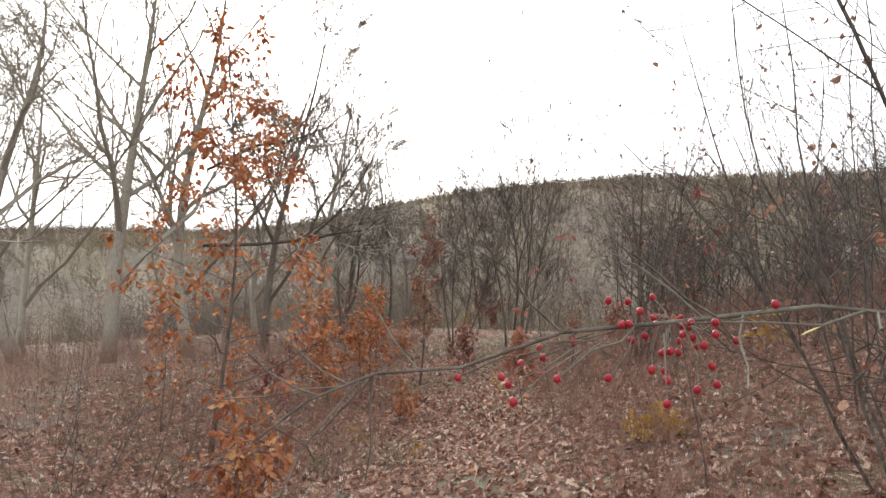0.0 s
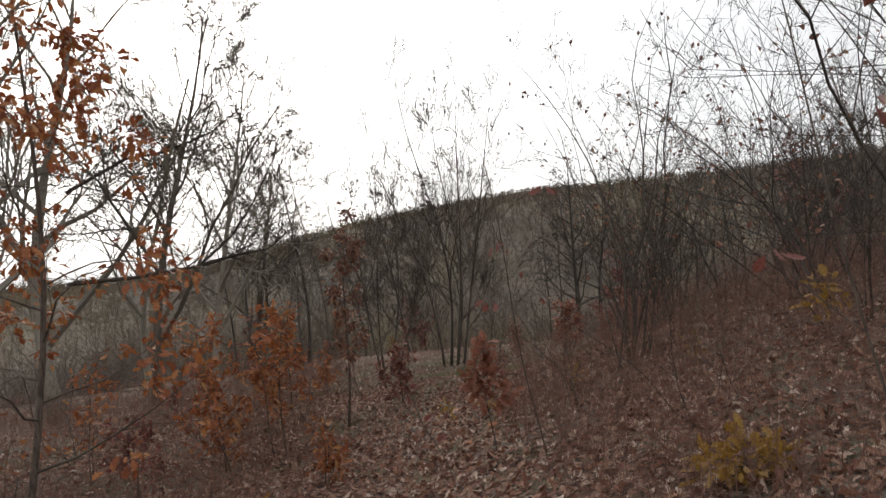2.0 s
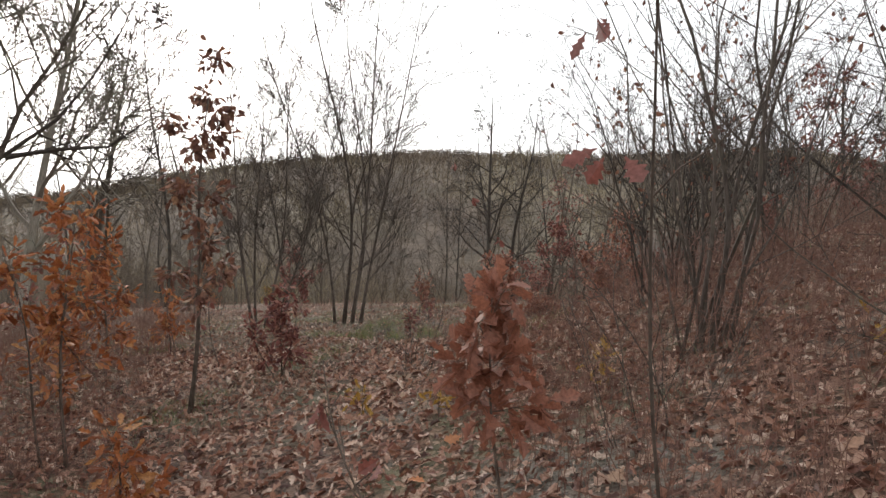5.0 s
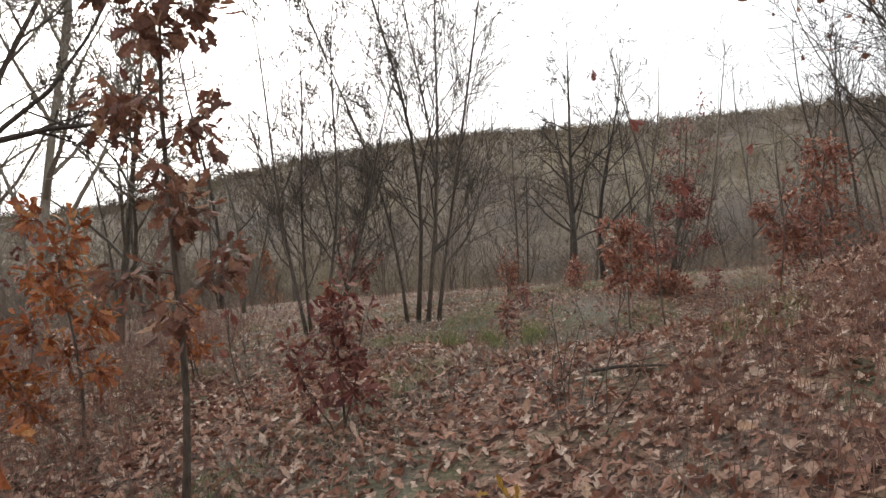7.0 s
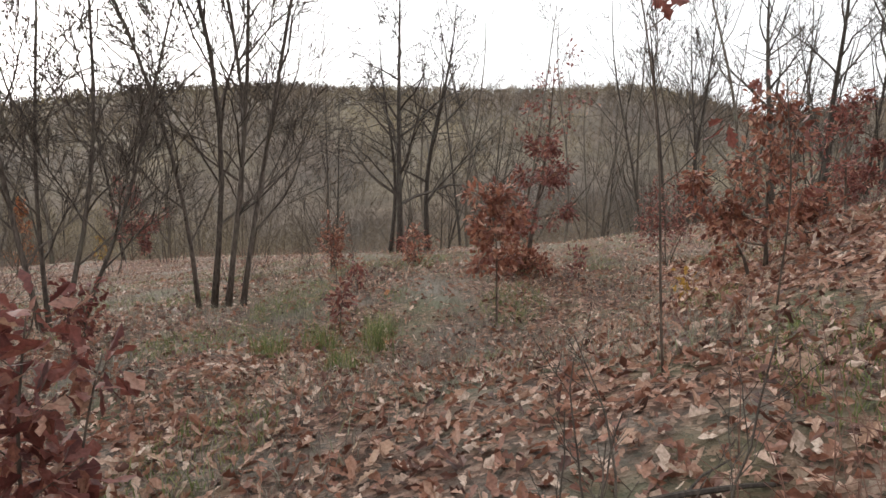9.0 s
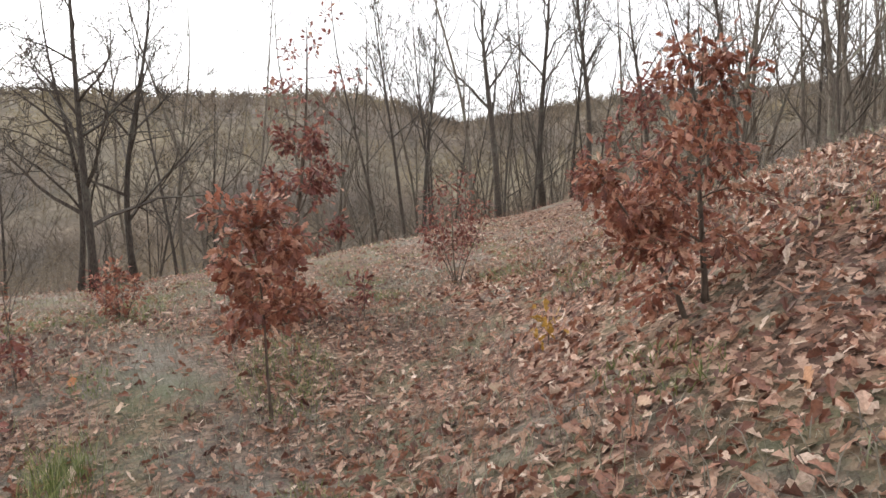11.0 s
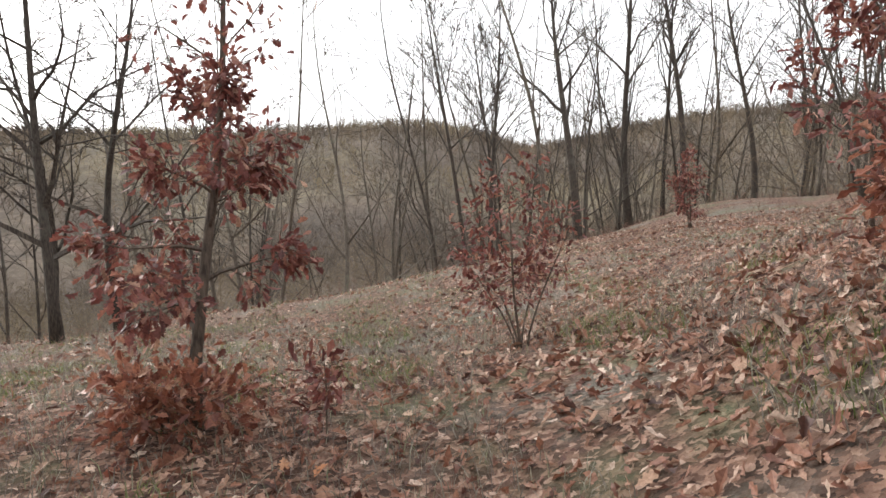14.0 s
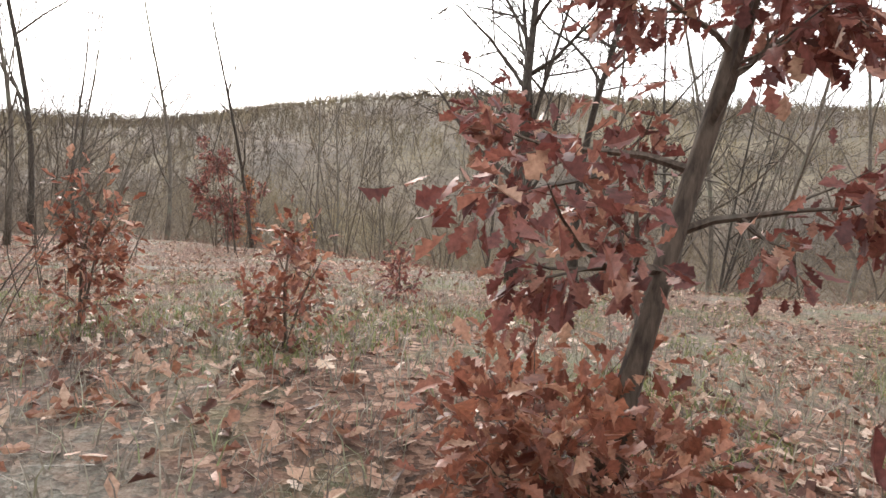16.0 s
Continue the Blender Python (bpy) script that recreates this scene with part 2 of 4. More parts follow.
def axis_steps(lo, hi, fine, out):
    vals = list(np.arange(lo, hi + 1e-6, fine))
    step, v = fine, hi
    while v < out:
        step *= 1.13
        v += step
        vals.append(v)
    step, v = fine, lo
    while v > -out:
        step *= 1.13
        v -= step
        vals.insert(0, v)
    return np.array(vals)


def mesh_of(name, verts, faces, mat, flat=True):
    me = bpy.data.meshes.new(name)
    me.from_pydata(verts.tolist() if hasattr(verts, "tolist") else verts, [], faces.tolist() if hasattr(faces, "tolist") else faces)
    me.materials.append(mat)
    if not flat:
        me.polygons.foreach_set("use_smooth", [True] * len(me.polygons))
    me.update()
    return me


def part(name, me, parent, label=""):
    ob = new(name, me)
    ob.parent = parent
    if label:
        tagged(ob, label)
    return ob


def thing(name, x, y, label, category, group="", turn=0.0, z=None):
    ob = new(name)
    ob.empty_display_size = 0.1
    x, y = x * K, y * K
    ob.matrix_basis = pose(x, y, gz(x, y) if z is None else z, 0, 0, turn)
    return tagged(ob, label, category, group)


gx, gy = axis_steps(-10, 18, 0.27, 1800), axis_steps(-4, 33, 0.27, 1800)
GX, GY = np.meshgrid(gx, gy, indexing="ij")
gverts = np.stack([GX.ravel(), GY.ravel(), land(GX, GY).ravel()], 1)
ni, nj = len(gx), len(gy)
cell = (np.arange(ni - 1)[:, None] * nj + np.arange(nj - 1)[None, :]).ravel()
ground = new("ground", mesh_of("ground", gverts, np.stack([cell, cell + nj, cell + nj + 1, cell + 1], 1), GROUND, False))
ground.data.materials.append(WOOD_FLOOR)
far_cell = (np.hypot(GX - 4 * K, GY - 14 * K)[:-1, :-1] > 38 * K).ravel()
ground.data.polygons.foreach_set("material_index", far_cell.astype(np.int32))
tagged(ground, "sloping clearing strewn with dead leaves and dry grass", "ground", kind="structure")


# ---- building blocks of plants ----
def frame_of(d):
    """Two directions across each direction of d."""
    h = np.where(np.abs(d[:, 2:3]) < 0.9, [[0, 0, 1.0]], [[1.0, 0, 0]])
    u = np.cross(d, h)
    u /= np.linalg.norm(u, axis=1, keepdims=True) + 1e-9
    return u, np.cross(d, u)


def prisms(segs, sides=3):
    """Tapered sticks from rows of start, end, radius at each."""
    s = np.array(segs, float).reshape(-1, 8)
    a, b = s[:, :3], s[:, 3:6]
    d = b - a
    d /= np.linalg.norm(d, axis=1, keepdims=True) + 1e-9
    u, v = frame_of(d)
    ang = np.arange(sides) * 2 * math.pi / sides
    ring = np.cos(ang)[None, :, None] * u[:, None] + np.sin(ang)[None, :, None] * v[:, None]
    lo = a[:, None] + ring * s[:, 6][:, None, None]
    hi = b[:, None] + ring * s[:, 7][:, None, None]
    verts = np.concatenate([lo, hi], 1).reshape(-1, 3)
    k = np.arange(sides)
    quad = np.stack([k, (k + 1) % sides, (k + 1) % sides + sides, k + sides], 1)
    faces = (np.arange(len(s))[:, None, None] * 2 * sides + quad[None]).reshape(-1, 4)
    return verts, faces


def tube(points, radii, sides=8):
    """A closed round stem through the points."""
    p = np.array([tuple(q) for q in points], float)
    d = np.gradient(p, axis=0)
    d /= np.linalg.norm(d, axis=1, keepdims=True) + 1e-9
    u = np.cross(d, [[0.3, 0.9, 0.1]])
    u /= np.linalg.norm(u, axis=1, keepdims=True)
    v = np.cross(d, u)
    ang = np.arange(sides) * 2 * math.pi / sides
    r = np.array(radii)[:, None, None]
    verts = (p[:, None] + r * (np.cos(ang)[None, :, None] * u[:, None] + np.sin(ang)[None, :, None] * v[:, None])).reshape(-1, 3)
    faces = []
    for i in range(len(p) - 1):
        for k in range(sides):
            faces.append((i * sides + k, i * sides + (k + 1) % sides, (i + 1) * sides + (k + 1) % sides, (i + 1) * sides + k))
    faces.append(tuple(range(sides))[::-1])
    faces.append(tuple((len(p) - 1) * sides + k for k in range(sides)))
    return verts.tolist(), faces


LEAF_SIDES = [(0.0, 0.02), (0.16, 0.05), (0.3, 0.2), (0.38, 0.11), (0.54, 0.31), (0.63, 0.17), (0.78, 0.26), (0.86, 0.14), (1.0, 0.02)]
PLAIN_SIDES = [(0.0, 0.02), (0.3, 0.2), (0.44, 0.11), (0.7, 0.25), (1.0, 0.03)]
FAR_SIDES = [(0.0, 0.04), (0.5, 0.27), (1.0, 0.04)]
FULL_SIDES = [(0.0, 0.03), (0.25, 0.24), (0.6, 0.32), (0.85, 0.18), (1.0, 0.02)]


def leaves(pos, along, face, size, rng, sides=PLAIN_SIDES, curl=0.5):
    """Lobed leaves, one per row: place of the stalk, way of the midrib, upper face and length."""
    n = len(pos)
    along = along / (np.linalg.norm(along, axis=1, keepdims=True) + 1e-9)
    across = np.cross(along, face)
    across /= np.linalg.norm(across, axis=1, keepdims=True) + 1e-9
    up = np.cross(across, along)
    st = np.array(sides)
    m = len(st)
    bend = rng.normal(0, 0.35, (n, 1)) * curl
    cup = rng.normal(0.5, 0.6, (n, 1)) * curl
    skew = rng.normal(0, 0.35, (n, 1)) * curl
    width = rng.uniform(0.8, 1.2, (n, 1))
    out = []
    for sgn in (-1, 0, 1):
        w = sgn * st[None, :, 1] * width
        h = bend * st[None, :, 0] ** 2 + cup * np.abs(w) * 0.9 + skew * w
        out.append(pos[:, None] + size[:, None, None] * (along[:, None] * st[None, :, 0:1] + across[:, None] * w[..., None] + up[:, None] * h[..., None]))
    verts = np.stack(out, 1).reshape(n, 3 * m, 3).reshape(-1, 3)
    i = np.arange(m - 1)
    quad = np.concatenate([np.stack([i + c * m, i + (c + 1) * m, i + 1 + (c + 1) * m, i + 1 + c * m], 1) for c in (0, 1)])
    return verts, (np.arange(n)[:, None, None] * 3 * m + quad[None]).reshape(-1, 4)


def unit(v):
    return v / (np.linalg.norm(v) + 1e-9)


def stem_path(rng, p, d, length, steps, wander, lift):
    """A wandering line from p."""
    pts, q, w = [np.array(p, float)], np.array(p, float), unit(np.array(d, float))
    for _ in range(steps):
        w = unit(w + rng.normal(0, wander, 3) + np.array([0, 0, lift]))
        q = q + w * length / steps
        pts.append(q)
    return pts


def spray(rng, segs, pts, r0, r1, level, kids, ratio, angle, wander, lift, tips=None):
    """Adds the sticks of a branch that follows pts, and its side twigs, to segs."""
    n = len(pts) - 1
    for i in range(n):
        a, b = r0 + (r1 - r0) * i / n, r0 + (r1 - r0) * (i + 1) / n
        segs.append((*pts[i], *pts[i + 1], a, b))
    length = sum(np.linalg.norm(pts[i + 1] - pts[i]) for i in range(n))
    if tips is not None and level == 0:
        tips.append((pts[-1], unit(pts[-1] - pts[-2])))
    if level == 0:
        return
    for _ in range(kids):
        t = rng.uniform(0.2, 0.98)
        i = min(int(t * n), n - 1)
        base = pts[i] + (pts[i + 1] - pts[i]) * (t * n - i)
        d = unit(pts[i + 1] - pts[i])
        side = unit(np.cross(d, rng.normal(0, 1, 3)))
        a = math.radians(angle) * rng.uniform(0.6, 1.3)
        way = d * math.cos(a) + side * math.sin(a)
        ln = length * ratio * rng.uniform(0.6, 1.25) * (1.15 - 0.6 * t)
        rr = max((r0 + (r1 - r0) * t) * 0.55, 0.0012)
        spray(rng, segs, stem_path(rng, base, way, ln, 4 if level > 1 else 3, wander, lift), rr, max(rr * 0.35, 0.0009), level - 1, kids, ratio, angle, wander, lift, tips)


def bare_tree(name, x, y, h, r, seed, mat, label, group="", limbs=9, first=0.35, spread=0.42, lean=(0, 0), kids=5, levels=2, angle=42, lift=0.05, turn=0.0, thin=0.0, rise=(25, 60), ratio=0.45):
    """A leafless tree: a tapered trunk and limbs, each with its twigs."""
    rng = np.random.default_rng(seed)
    h, lean = h * K, (lean[0] * K, lean[1] * K)
    tree = thing(name, x, y, label, "tree", group, turn)
    pts, q = [], np.zeros(3)
    n = 10
    bend = rng.normal(0, 0.022 * h, 3)
    for i in range(n + 1):
        t = i / n
        pts.append(np.array([lean[0] * t + bend[0] * math.sin(t * 5), lean[1] * t + bend[1] * math.sin(t * 4 + 1), h * t - 0.15 * (i == 0)]))
    radii = [r * (1.35 if i == 0 else 1.0) * (1 - 0.9 * i / n) + 0.006 for i in range(n + 1)]
    v, f = tube(pts, radii, 9)
    part("trunk", mesh_of("trunk", v, f, mat, False), tree)
    for k in range(limbs):
        t = first + (1 - first) * (k + rng.uniform(0, 0.9)) / limbs
        i = min(int(t * n), n - 1)
        base = pts[i] + (pts[i + 1] - pts[i]) * (t * n - i)
        a = k * 2.4 + rng.uniform(-0.5, 0.5)
        up = math.radians(rng.uniform(*rise) + 15 * t)
        d = np.array([math.cos(a) * math.cos(up), math.sin(a) * math.cos(up), math.sin(up)])
        ln = h * spread * rng.uniform(0.7, 1.2) * (1.1 - 0.65 * t)
        rr = max(r * (1 - 0.88 * t) * 0.72, 0.008)
        segs = []
        spray(rng, segs, stem_path(rng, base, d, ln, 6, 0.14, lift), rr, max(0.004, rr * 0.2), levels, kids, ratio, angle, 0.12, lift)
        if thin:
            segs = [(*s[:6], max(s[6], thin), max(s[7], thin * 0.7)) for s in segs]
        part("limb", mesh_of("limb", *prisms(segs, 3), mat), tree)
    return tree


def shrub(name, x, y, h, stems, seed, mat, label, group="", spread=0.35, levels=2, kids=5, r=0.014, turn=0.0, wide=0.25, angle=34, thin=0.0018, withered=0, wander=0.11):
    """A leafless shrub of several stems."""
    rng = np.random.default_rng(seed)
    h = h * K
    bush = thing(name, x, y, label, "shrub", group, turn)
    for k in range(stems):
        a = k * 2.4 + rng.uniform(-0.6, 0.6)
        out = rng.uniform(0.1, 1) * spread
        d = np.array([math.cos(a) * out, math.sin(a) * out, 1])
        base = np.array([math.cos(a) * wide * rng.uniform(0.1, 1), math.sin(a) * wide * rng.uniform(0.1, 1), -0.12])
        segs = []
        ln = h * rng.uniform(0.6, 1.05)
        rr = r * rng.uniform(0.6, 1.2)
        spray(rng, segs, stem_path(rng, base, d, ln, 10, wander, 0.03), rr, 0.0025, levels, kids, 0.34, angle, 0.13, 0.06)
        segs = [(*q[:6], max(q[6], thin), max(q[7], thin * 0.7)) for q in segs]
        stem = part("stem", mesh_of("stem", *prisms(segs, 3), mat), bush)
        if withered:
            pick = rng.integers(len(segs) // 3, len(segs), withered)
            pos = np.array([segs[q][3:6] for q in pick])
            tagged(part("foliage", mesh_of("foliage", *leaves(pos, rng.normal(0, 0.5, (withered, 3)) + [[0, 0, -0.7]], rng.normal(0, 1, (withered, 3)), rng.uniform(0.035, 0.075, withered), rng, FULL_SIDES, 1.0), BROWN_LEAF), stem, "few withered dark leaves"), kind="stuff")
    return bush


def oak(name, x, y, h, seed, leaf_mat, label, group="", branches=12, first=0.2, spread=0.33, lean=(0, 0), r=0.02, twigs=5, per=7, size=0.11,
        bark=None, bare_top=0.0, droop=0.5, stems=1, up=(10, 45), taper=0.55, sides=PLAIN_SIDES, category="tree", single=False, clump=0.04):
    """A young oak that has kept its dead leaves: trunk, branches and the leaf clusters on them."""
    rng = np.random.default_rng(seed)
    bark = bark or OAK_BARK
    h, lean = h * K, (lean[0] * K, lean[1] * K)
    tree = thing(name, x, y, label, category, group)
    for s in range(stems):
        n = 9
        off = np.zeros(3) if s == 0 else np.array([rng.normal(0, 0.07), rng.normal(0, 0.07), 0])
        hh = h if s == 0 else h * rng.uniform(0.5, 0.9)
        ll = lean if s == 0 else (lean[0] + rng.normal(0, 0.2 * h), lean[1] + rng.normal(0, 0.2 * h))
        ph = rng.uniform(0, 6)
        pts = [off + np.array([ll[0] * t + 0.02 * h * math.sin(ph + 5 * t), ll[1] * t + 0.02 * h * math.cos(ph + 4 * t), hh * t - 0.1 * (t == 0)]) for t in np.linspace(0, 1, n + 1)]
        rs = r if s == 0 else r * 0.7
        v, f = tube(pts, [rs * (1.4 if i == 0 else 1) * (1 - 0.88 * i / n) + 0.002 for i in range(n + 1)], 8)
        part("trunk", mesh_of("trunk", v, f, bark, False), tree)
        count = branches if s == 0 else max(3, branches // 2)
        for k in range(count):
            t = first + (0.98 - first) * (k + rng.uniform(0, 0.8)) / count
            i = min(int(t * n), n - 1)
            base = pts[i] + (pts[i + 1] - pts[i]) * (t * n - i)
            a = k * 2.4 + rng.uniform(-0.5, 0.5) + seed
            el = math.radians(rng.uniform(*up) + 20 * t)
            d = np.array([math.cos(a) * math.cos(el), math.sin(a) * math.cos(el), math.sin(el)])
            ln = hh * spread * rng.uniform(0.7, 1.25) * (1 - taper * t)
            segs, tips = [], []
            rr = max(rs * (1 - 0.88 * t) * 0.5, 0.003)
            path = stem_path(rng, base, d, ln, 5, 0.16, 0.03)
            spray(rng, segs, path, rr, 0.0018, 1, twigs, 0.5, 45, 0.15, 0.03, tips)
            tips.append((path[-1], unit(path[-1] - path[-2])))
            br = part("branch", mesh_of("branch", *prisms(segs, 4), bark), tree)
            pos, along, face = [], [], []
            keep = 0.16 if t > 1 - bare_top else 1.0
            for p, w in tips:
                for _ in range(max(1, int(per * keep * rng.uniform(0.5, 1.5)))):
                    o = rng.normal(0, 1, 3)
                    pos.append(p - w * rng.uniform(0, 0.16) + o * clump)
                    along.append(w * 0.6 + o * 0.7 + np.array([0, 0, -droop]))
                    face.append(rng.normal(0, 0.6, 3) + np.array([0, 0, 1.0]) + w * 0.3)
            pos, along, face = np.array(pos), np.array(along), np.array(face)
            sz = size * rng.uniform(0.65, 1.25, len(pos))
            if single:
                for q in range(len(pos)):
                    v, f = leaves(pos[q:q + 1], along[q:q + 1], face[q:q + 1], sz[q:q + 1], rng, sides, 0.8)
                    part("leaf", mesh_of("leaf", v, f, leaf_mat), br)
            else:
                tagged(part("foliage", mesh_of("foliage", *leaves(pos, along, face, sz, rng, sides, 0.8), leaf_mat), br), kind="stuff")
    return tree


# ---- young oaks that keep their leaves ----
RED = "young oak with red-brown dead leaves on the leaf-strewn slope"
oak("oak_sapling", -0.46, 11.9, 2.95, 11, BROWN_LEAF, "slender young oak with dull brown curled leaves in tiers", "young oaks", 14, 0.3, 0.17, (0.3, -0.15), 0.024, 5, 11, 0.095, up=(10, 40), droop=0.9, sides=LEAF_SIDES, clump=0.035)
oak("oak_sapling", 0.4, 13.0, 0.95, 12, RED_LEAF, "low young oak bush with russet leaves and bare twigs", "young oaks", 9, 0.2, 0.32, (0.05, 0), 0.01, 4, 6, 0.1, stems=3, category="shrub")
oak("oak_sapling", 4.45, 16.72, 1.42, 13, RUST_LEAF, "small red-brown young oak with a round leafy crown", "young oaks", 16, 0.4, 0.28, (-0.08, 0.08), 0.013, 6, 10, 0.09, up=(-5, 30), taper=0.4, sides=LEAF_SIDES)
oak("oak_sapling", 6.12, 18.45, 2.9, 14, RED_LEAF, "tall leaning young oak, red-brown below and thin at the top", "young oaks", 19, 0.15, 0.25, (0.4, 0.1), 0.045, 7, 22, 0.08, bare_top=0.42, up=(0, 24), taper=0.5, droop=0.75, sides=LEAF_SIDES, clump=0.05)
oak("oak_sapling", 5.92, 18.5, 0.19, 29, RUST_LEAF, "low spreading oak shoots with red-brown leaves at a young oak's foot", "young oaks", 12, 0.1, 2.5, (0, 0), 0.009, 5, 8, 0.085, up=(0, 12), taper=0.3, droop=0.15, stems=2, sides=LEAF_SIDES, category="shrub", clump=0.05)
oak("oak_sapling", 8.3, 18.0, 1.15, 15, RED_LEAF, "bushy young oak with many thin stems and dark red leaves", "young oaks", 13, 0.4, 0.5, (-0.1, 0), 0.012, 5, 5, 0.07, taper=0.5, up=(15, 40), stems=5, category="shrub", clump=0.06)
oak("oak_sapling", 5.15, 14.2, 1.3, 16, RUST_LEAF, "dense young oak with hanging rust-red leaves", "young oaks", 20, 0.12, 0.36, (0.1, 0.05), 0.02, 5, 11, 0.07, stems=2, up=(-5, 32), droop=0.8, sides=LEAF_SIDES, clump=0.045)
oak("oak_sapling", 7.7, 15.5, 0.38, 17, RUST_LEAF, "low oak bush with orange-brown leaves", "young oaks", 13, 0.1, 1.3, (0, 0), 0.012, 4, 9, 0.085, up=(5, 35), stems=3, category="shrub", clump=0.05)
oak("oak_sapling", 9.4, 16.1, 1.6, 18, RED_LEAF, RED, "young oaks", 14, 0.2, 0.36, (0, 0), 0.02, 5, 8, 0.095, stems=2)
oak("oak_sapling", 7.4, 13.0, 2.2, 19, RED_LEAF, RED, "young oaks", 12, 0.25, 0.3, (0.1, 0), 0.02, 5, 8, 0.095, stems=2)
oak("oak_sapling", 17.8, 20.8, 1.5, 20, RED_LEAF, RED, "young oaks", 11, 0.15, 0.34, (0, 0), 0.02, 4, 9, 0.1, stems=3)
oak("oak_sapling", 6.4, 17.75, 0.4, 21, RED_LEAF, "knee-high oak seedling with a few orange leaves", "oak seedlings", 6, 0.35, 0.45, (0, 0), 0.006, 3, 4, 0.085, category="seedling")
oak("oak_sapling", 5.1, 20.0, 0.55, 22, RUST_LEAF, "short bushy oak with russet leaves in dry grass", "young oaks", 9, 0.1, 0.42, (0, 0), 0.01, 4, 6, 0.07, stems=3, category="shrub", clump=0.05)
oak("oak_sapling", 5.75, 21.8, 0.45, 23, RED_LEAF, "short bushy oak with russet leaves in dry grass", "young oaks", 7, 0.1, 0.4, (0, 0), 0.01, 4, 5, 0.07, stems=2, category="shrub", clump=0.05)
oak("oak_sapling", 3.95, 20.6, 0.75, 24, RUST_LEAF, "bushy young oak with orange-brown leaves among bare shrubs", "young oaks", 9, 0.15, 0.42, (0.1, 0), 0.012, 4, 6, 0.08, stems=3, category="shrub", clump=0.07)
oak("oak_sapling", 2.1, 33.5, 2.3, 25, RED_LEAF, "leafy red-brown oak at the edge of the woods", "young oaks", 13, 0.1, 0.36, (0, 0), 0.02, 5, 9, 0.16, stems=3)
oak("oak_sapling", 3.6, 18.6, 0.4, 26, RED_LEAF, "knee-high oak seedling with red-brown leaves", "oak seedlings", 5, 0.2, 0.35, (0, 0), 0.006, 3, 5, 0.09, category="seedling")
oak("oak_sapling", 2.9, 17.3, 0.5, 27, RED_LEAF, "knee-high oak seedling with red-brown leaves", "oak seedlings", 6, 0.2, 0.35, (0, 0), 0.006, 3, 5, 0.09, category="seedling")
oak("larch", -2.7, 71, 7.0, 30, ORANGE_LEAF, "orange autumn larch among leafless trees across the valley", "", 24, 0.15, 0.22, (0, 0), 0.12, 5, 8, 0.3, taper=0.8, sides=FULL_SIDES)
oak("larch", 2.4, 66, 5.0, 31, YELLOW_LEAF, "yellowing tree among leafless trees across the valley", "", 18, 0.15, 0.25, (0, 0), 0.1, 4, 6, 0.28, taper=0.8, sides=FULL_SIDES)
# beside the start of the walk
oak("oak_sapling", -2.6, 7.6, 4.9, 31, ORANGE_LEAF, "tall thin young oak with bright orange-brown leaves", "young oaks", 24, 0.16, 0.36, (0.25, 0.1), 0.035, 6, 14, 0.105, up=(-5, 22), taper=0.8, droop=0.8, sides=LEAF_SIDES, clump=0.06)
oak("oak_sapling", -1.9, 10.8, 1.75, 32, ORANGE_LEAF, "slim young oak with orange leaves low to the ground", "young oaks", 12, 0.1, 0.33, (0, 0), 0.015, 5, 7, 0.11, stems=2)
oak("oak_sapling", -1.2, 11.2, 1.9, 33, ORANGE_LEAF, "slim young oak with sparse orange leaves", "young oaks", 12, 0.2, 0.25, (0.05, 0), 0.015, 4, 6, 0.11, stems=2)
oak("oak_sapling", -1.4, 13.8, 1.6, 34, ORANGE_LEAF, "young oak with russet and orange leaves", "young oaks", 12, 0.2, 0.3, (0, 0), 0.015, 5, 8, 0.11, stems=2)
oak("oak_sapling", 1.0, 8.35, 0.95, 35, RUST_LEAF, "small oak sapling with large drooping russet leaves", "young oaks", 8, 0.45, 0.3, (-0.05, 0), 0.008, 4, 5, 0.14, sides=LEAF_SIDES, single=True)
oak("oak_sapling", -1.6, 5.2, 1.0, 36, ORANGE_LEAF, "low oak bush with dead orange leaves in brambles", "young oaks", 9, 0.15, 0.4, (0, 0), 0.01, 4, 5, 0.12, stems=3, category="shrub")
oak("yellow_oak_seedling", 1.84, 5.69, 0.1, 37, YELLOW_LEAF, "low oak seedling with big yellow leaves", "oak seedlings", 9, 0.3, 2.5, (0, 0), 0.006, 3, 4, 0.12, up=(0, 22), taper=0.3, droop=0.2, sides=LEAF_SIDES, category="seedling", single=True)
oak("yellow_oak_seedling", 3.5, 7.2, 0.4, 38, YELLOW_LEAF, "low oak seedling with big yellow leaves", "oak seedlings", 6, 0.3, 0.7, (0, 0), 0.006, 2, 3, 0.12, up=(0, 25), sides=LEAF_SIDES, category="seedling", single=True)
for k, (x, y) in enumerate([(-0.3, 7.4), (2.2, 9.6), (0.9, 10.9), (1.3, 10.2), (-1.1, 8.8), (2.9, 8.2), (5.6, 15.3)]):
    oak("yellow_oak_seedling", x, y, 0.22, 40 + k, YELLOW_LEAF, "tiny seedling with a few yellow leaves", "oak seedlings", 3, 0.3, 0.4, (0, 0), 0.004, 2, 3, 0.09, category="seedling", single=True)
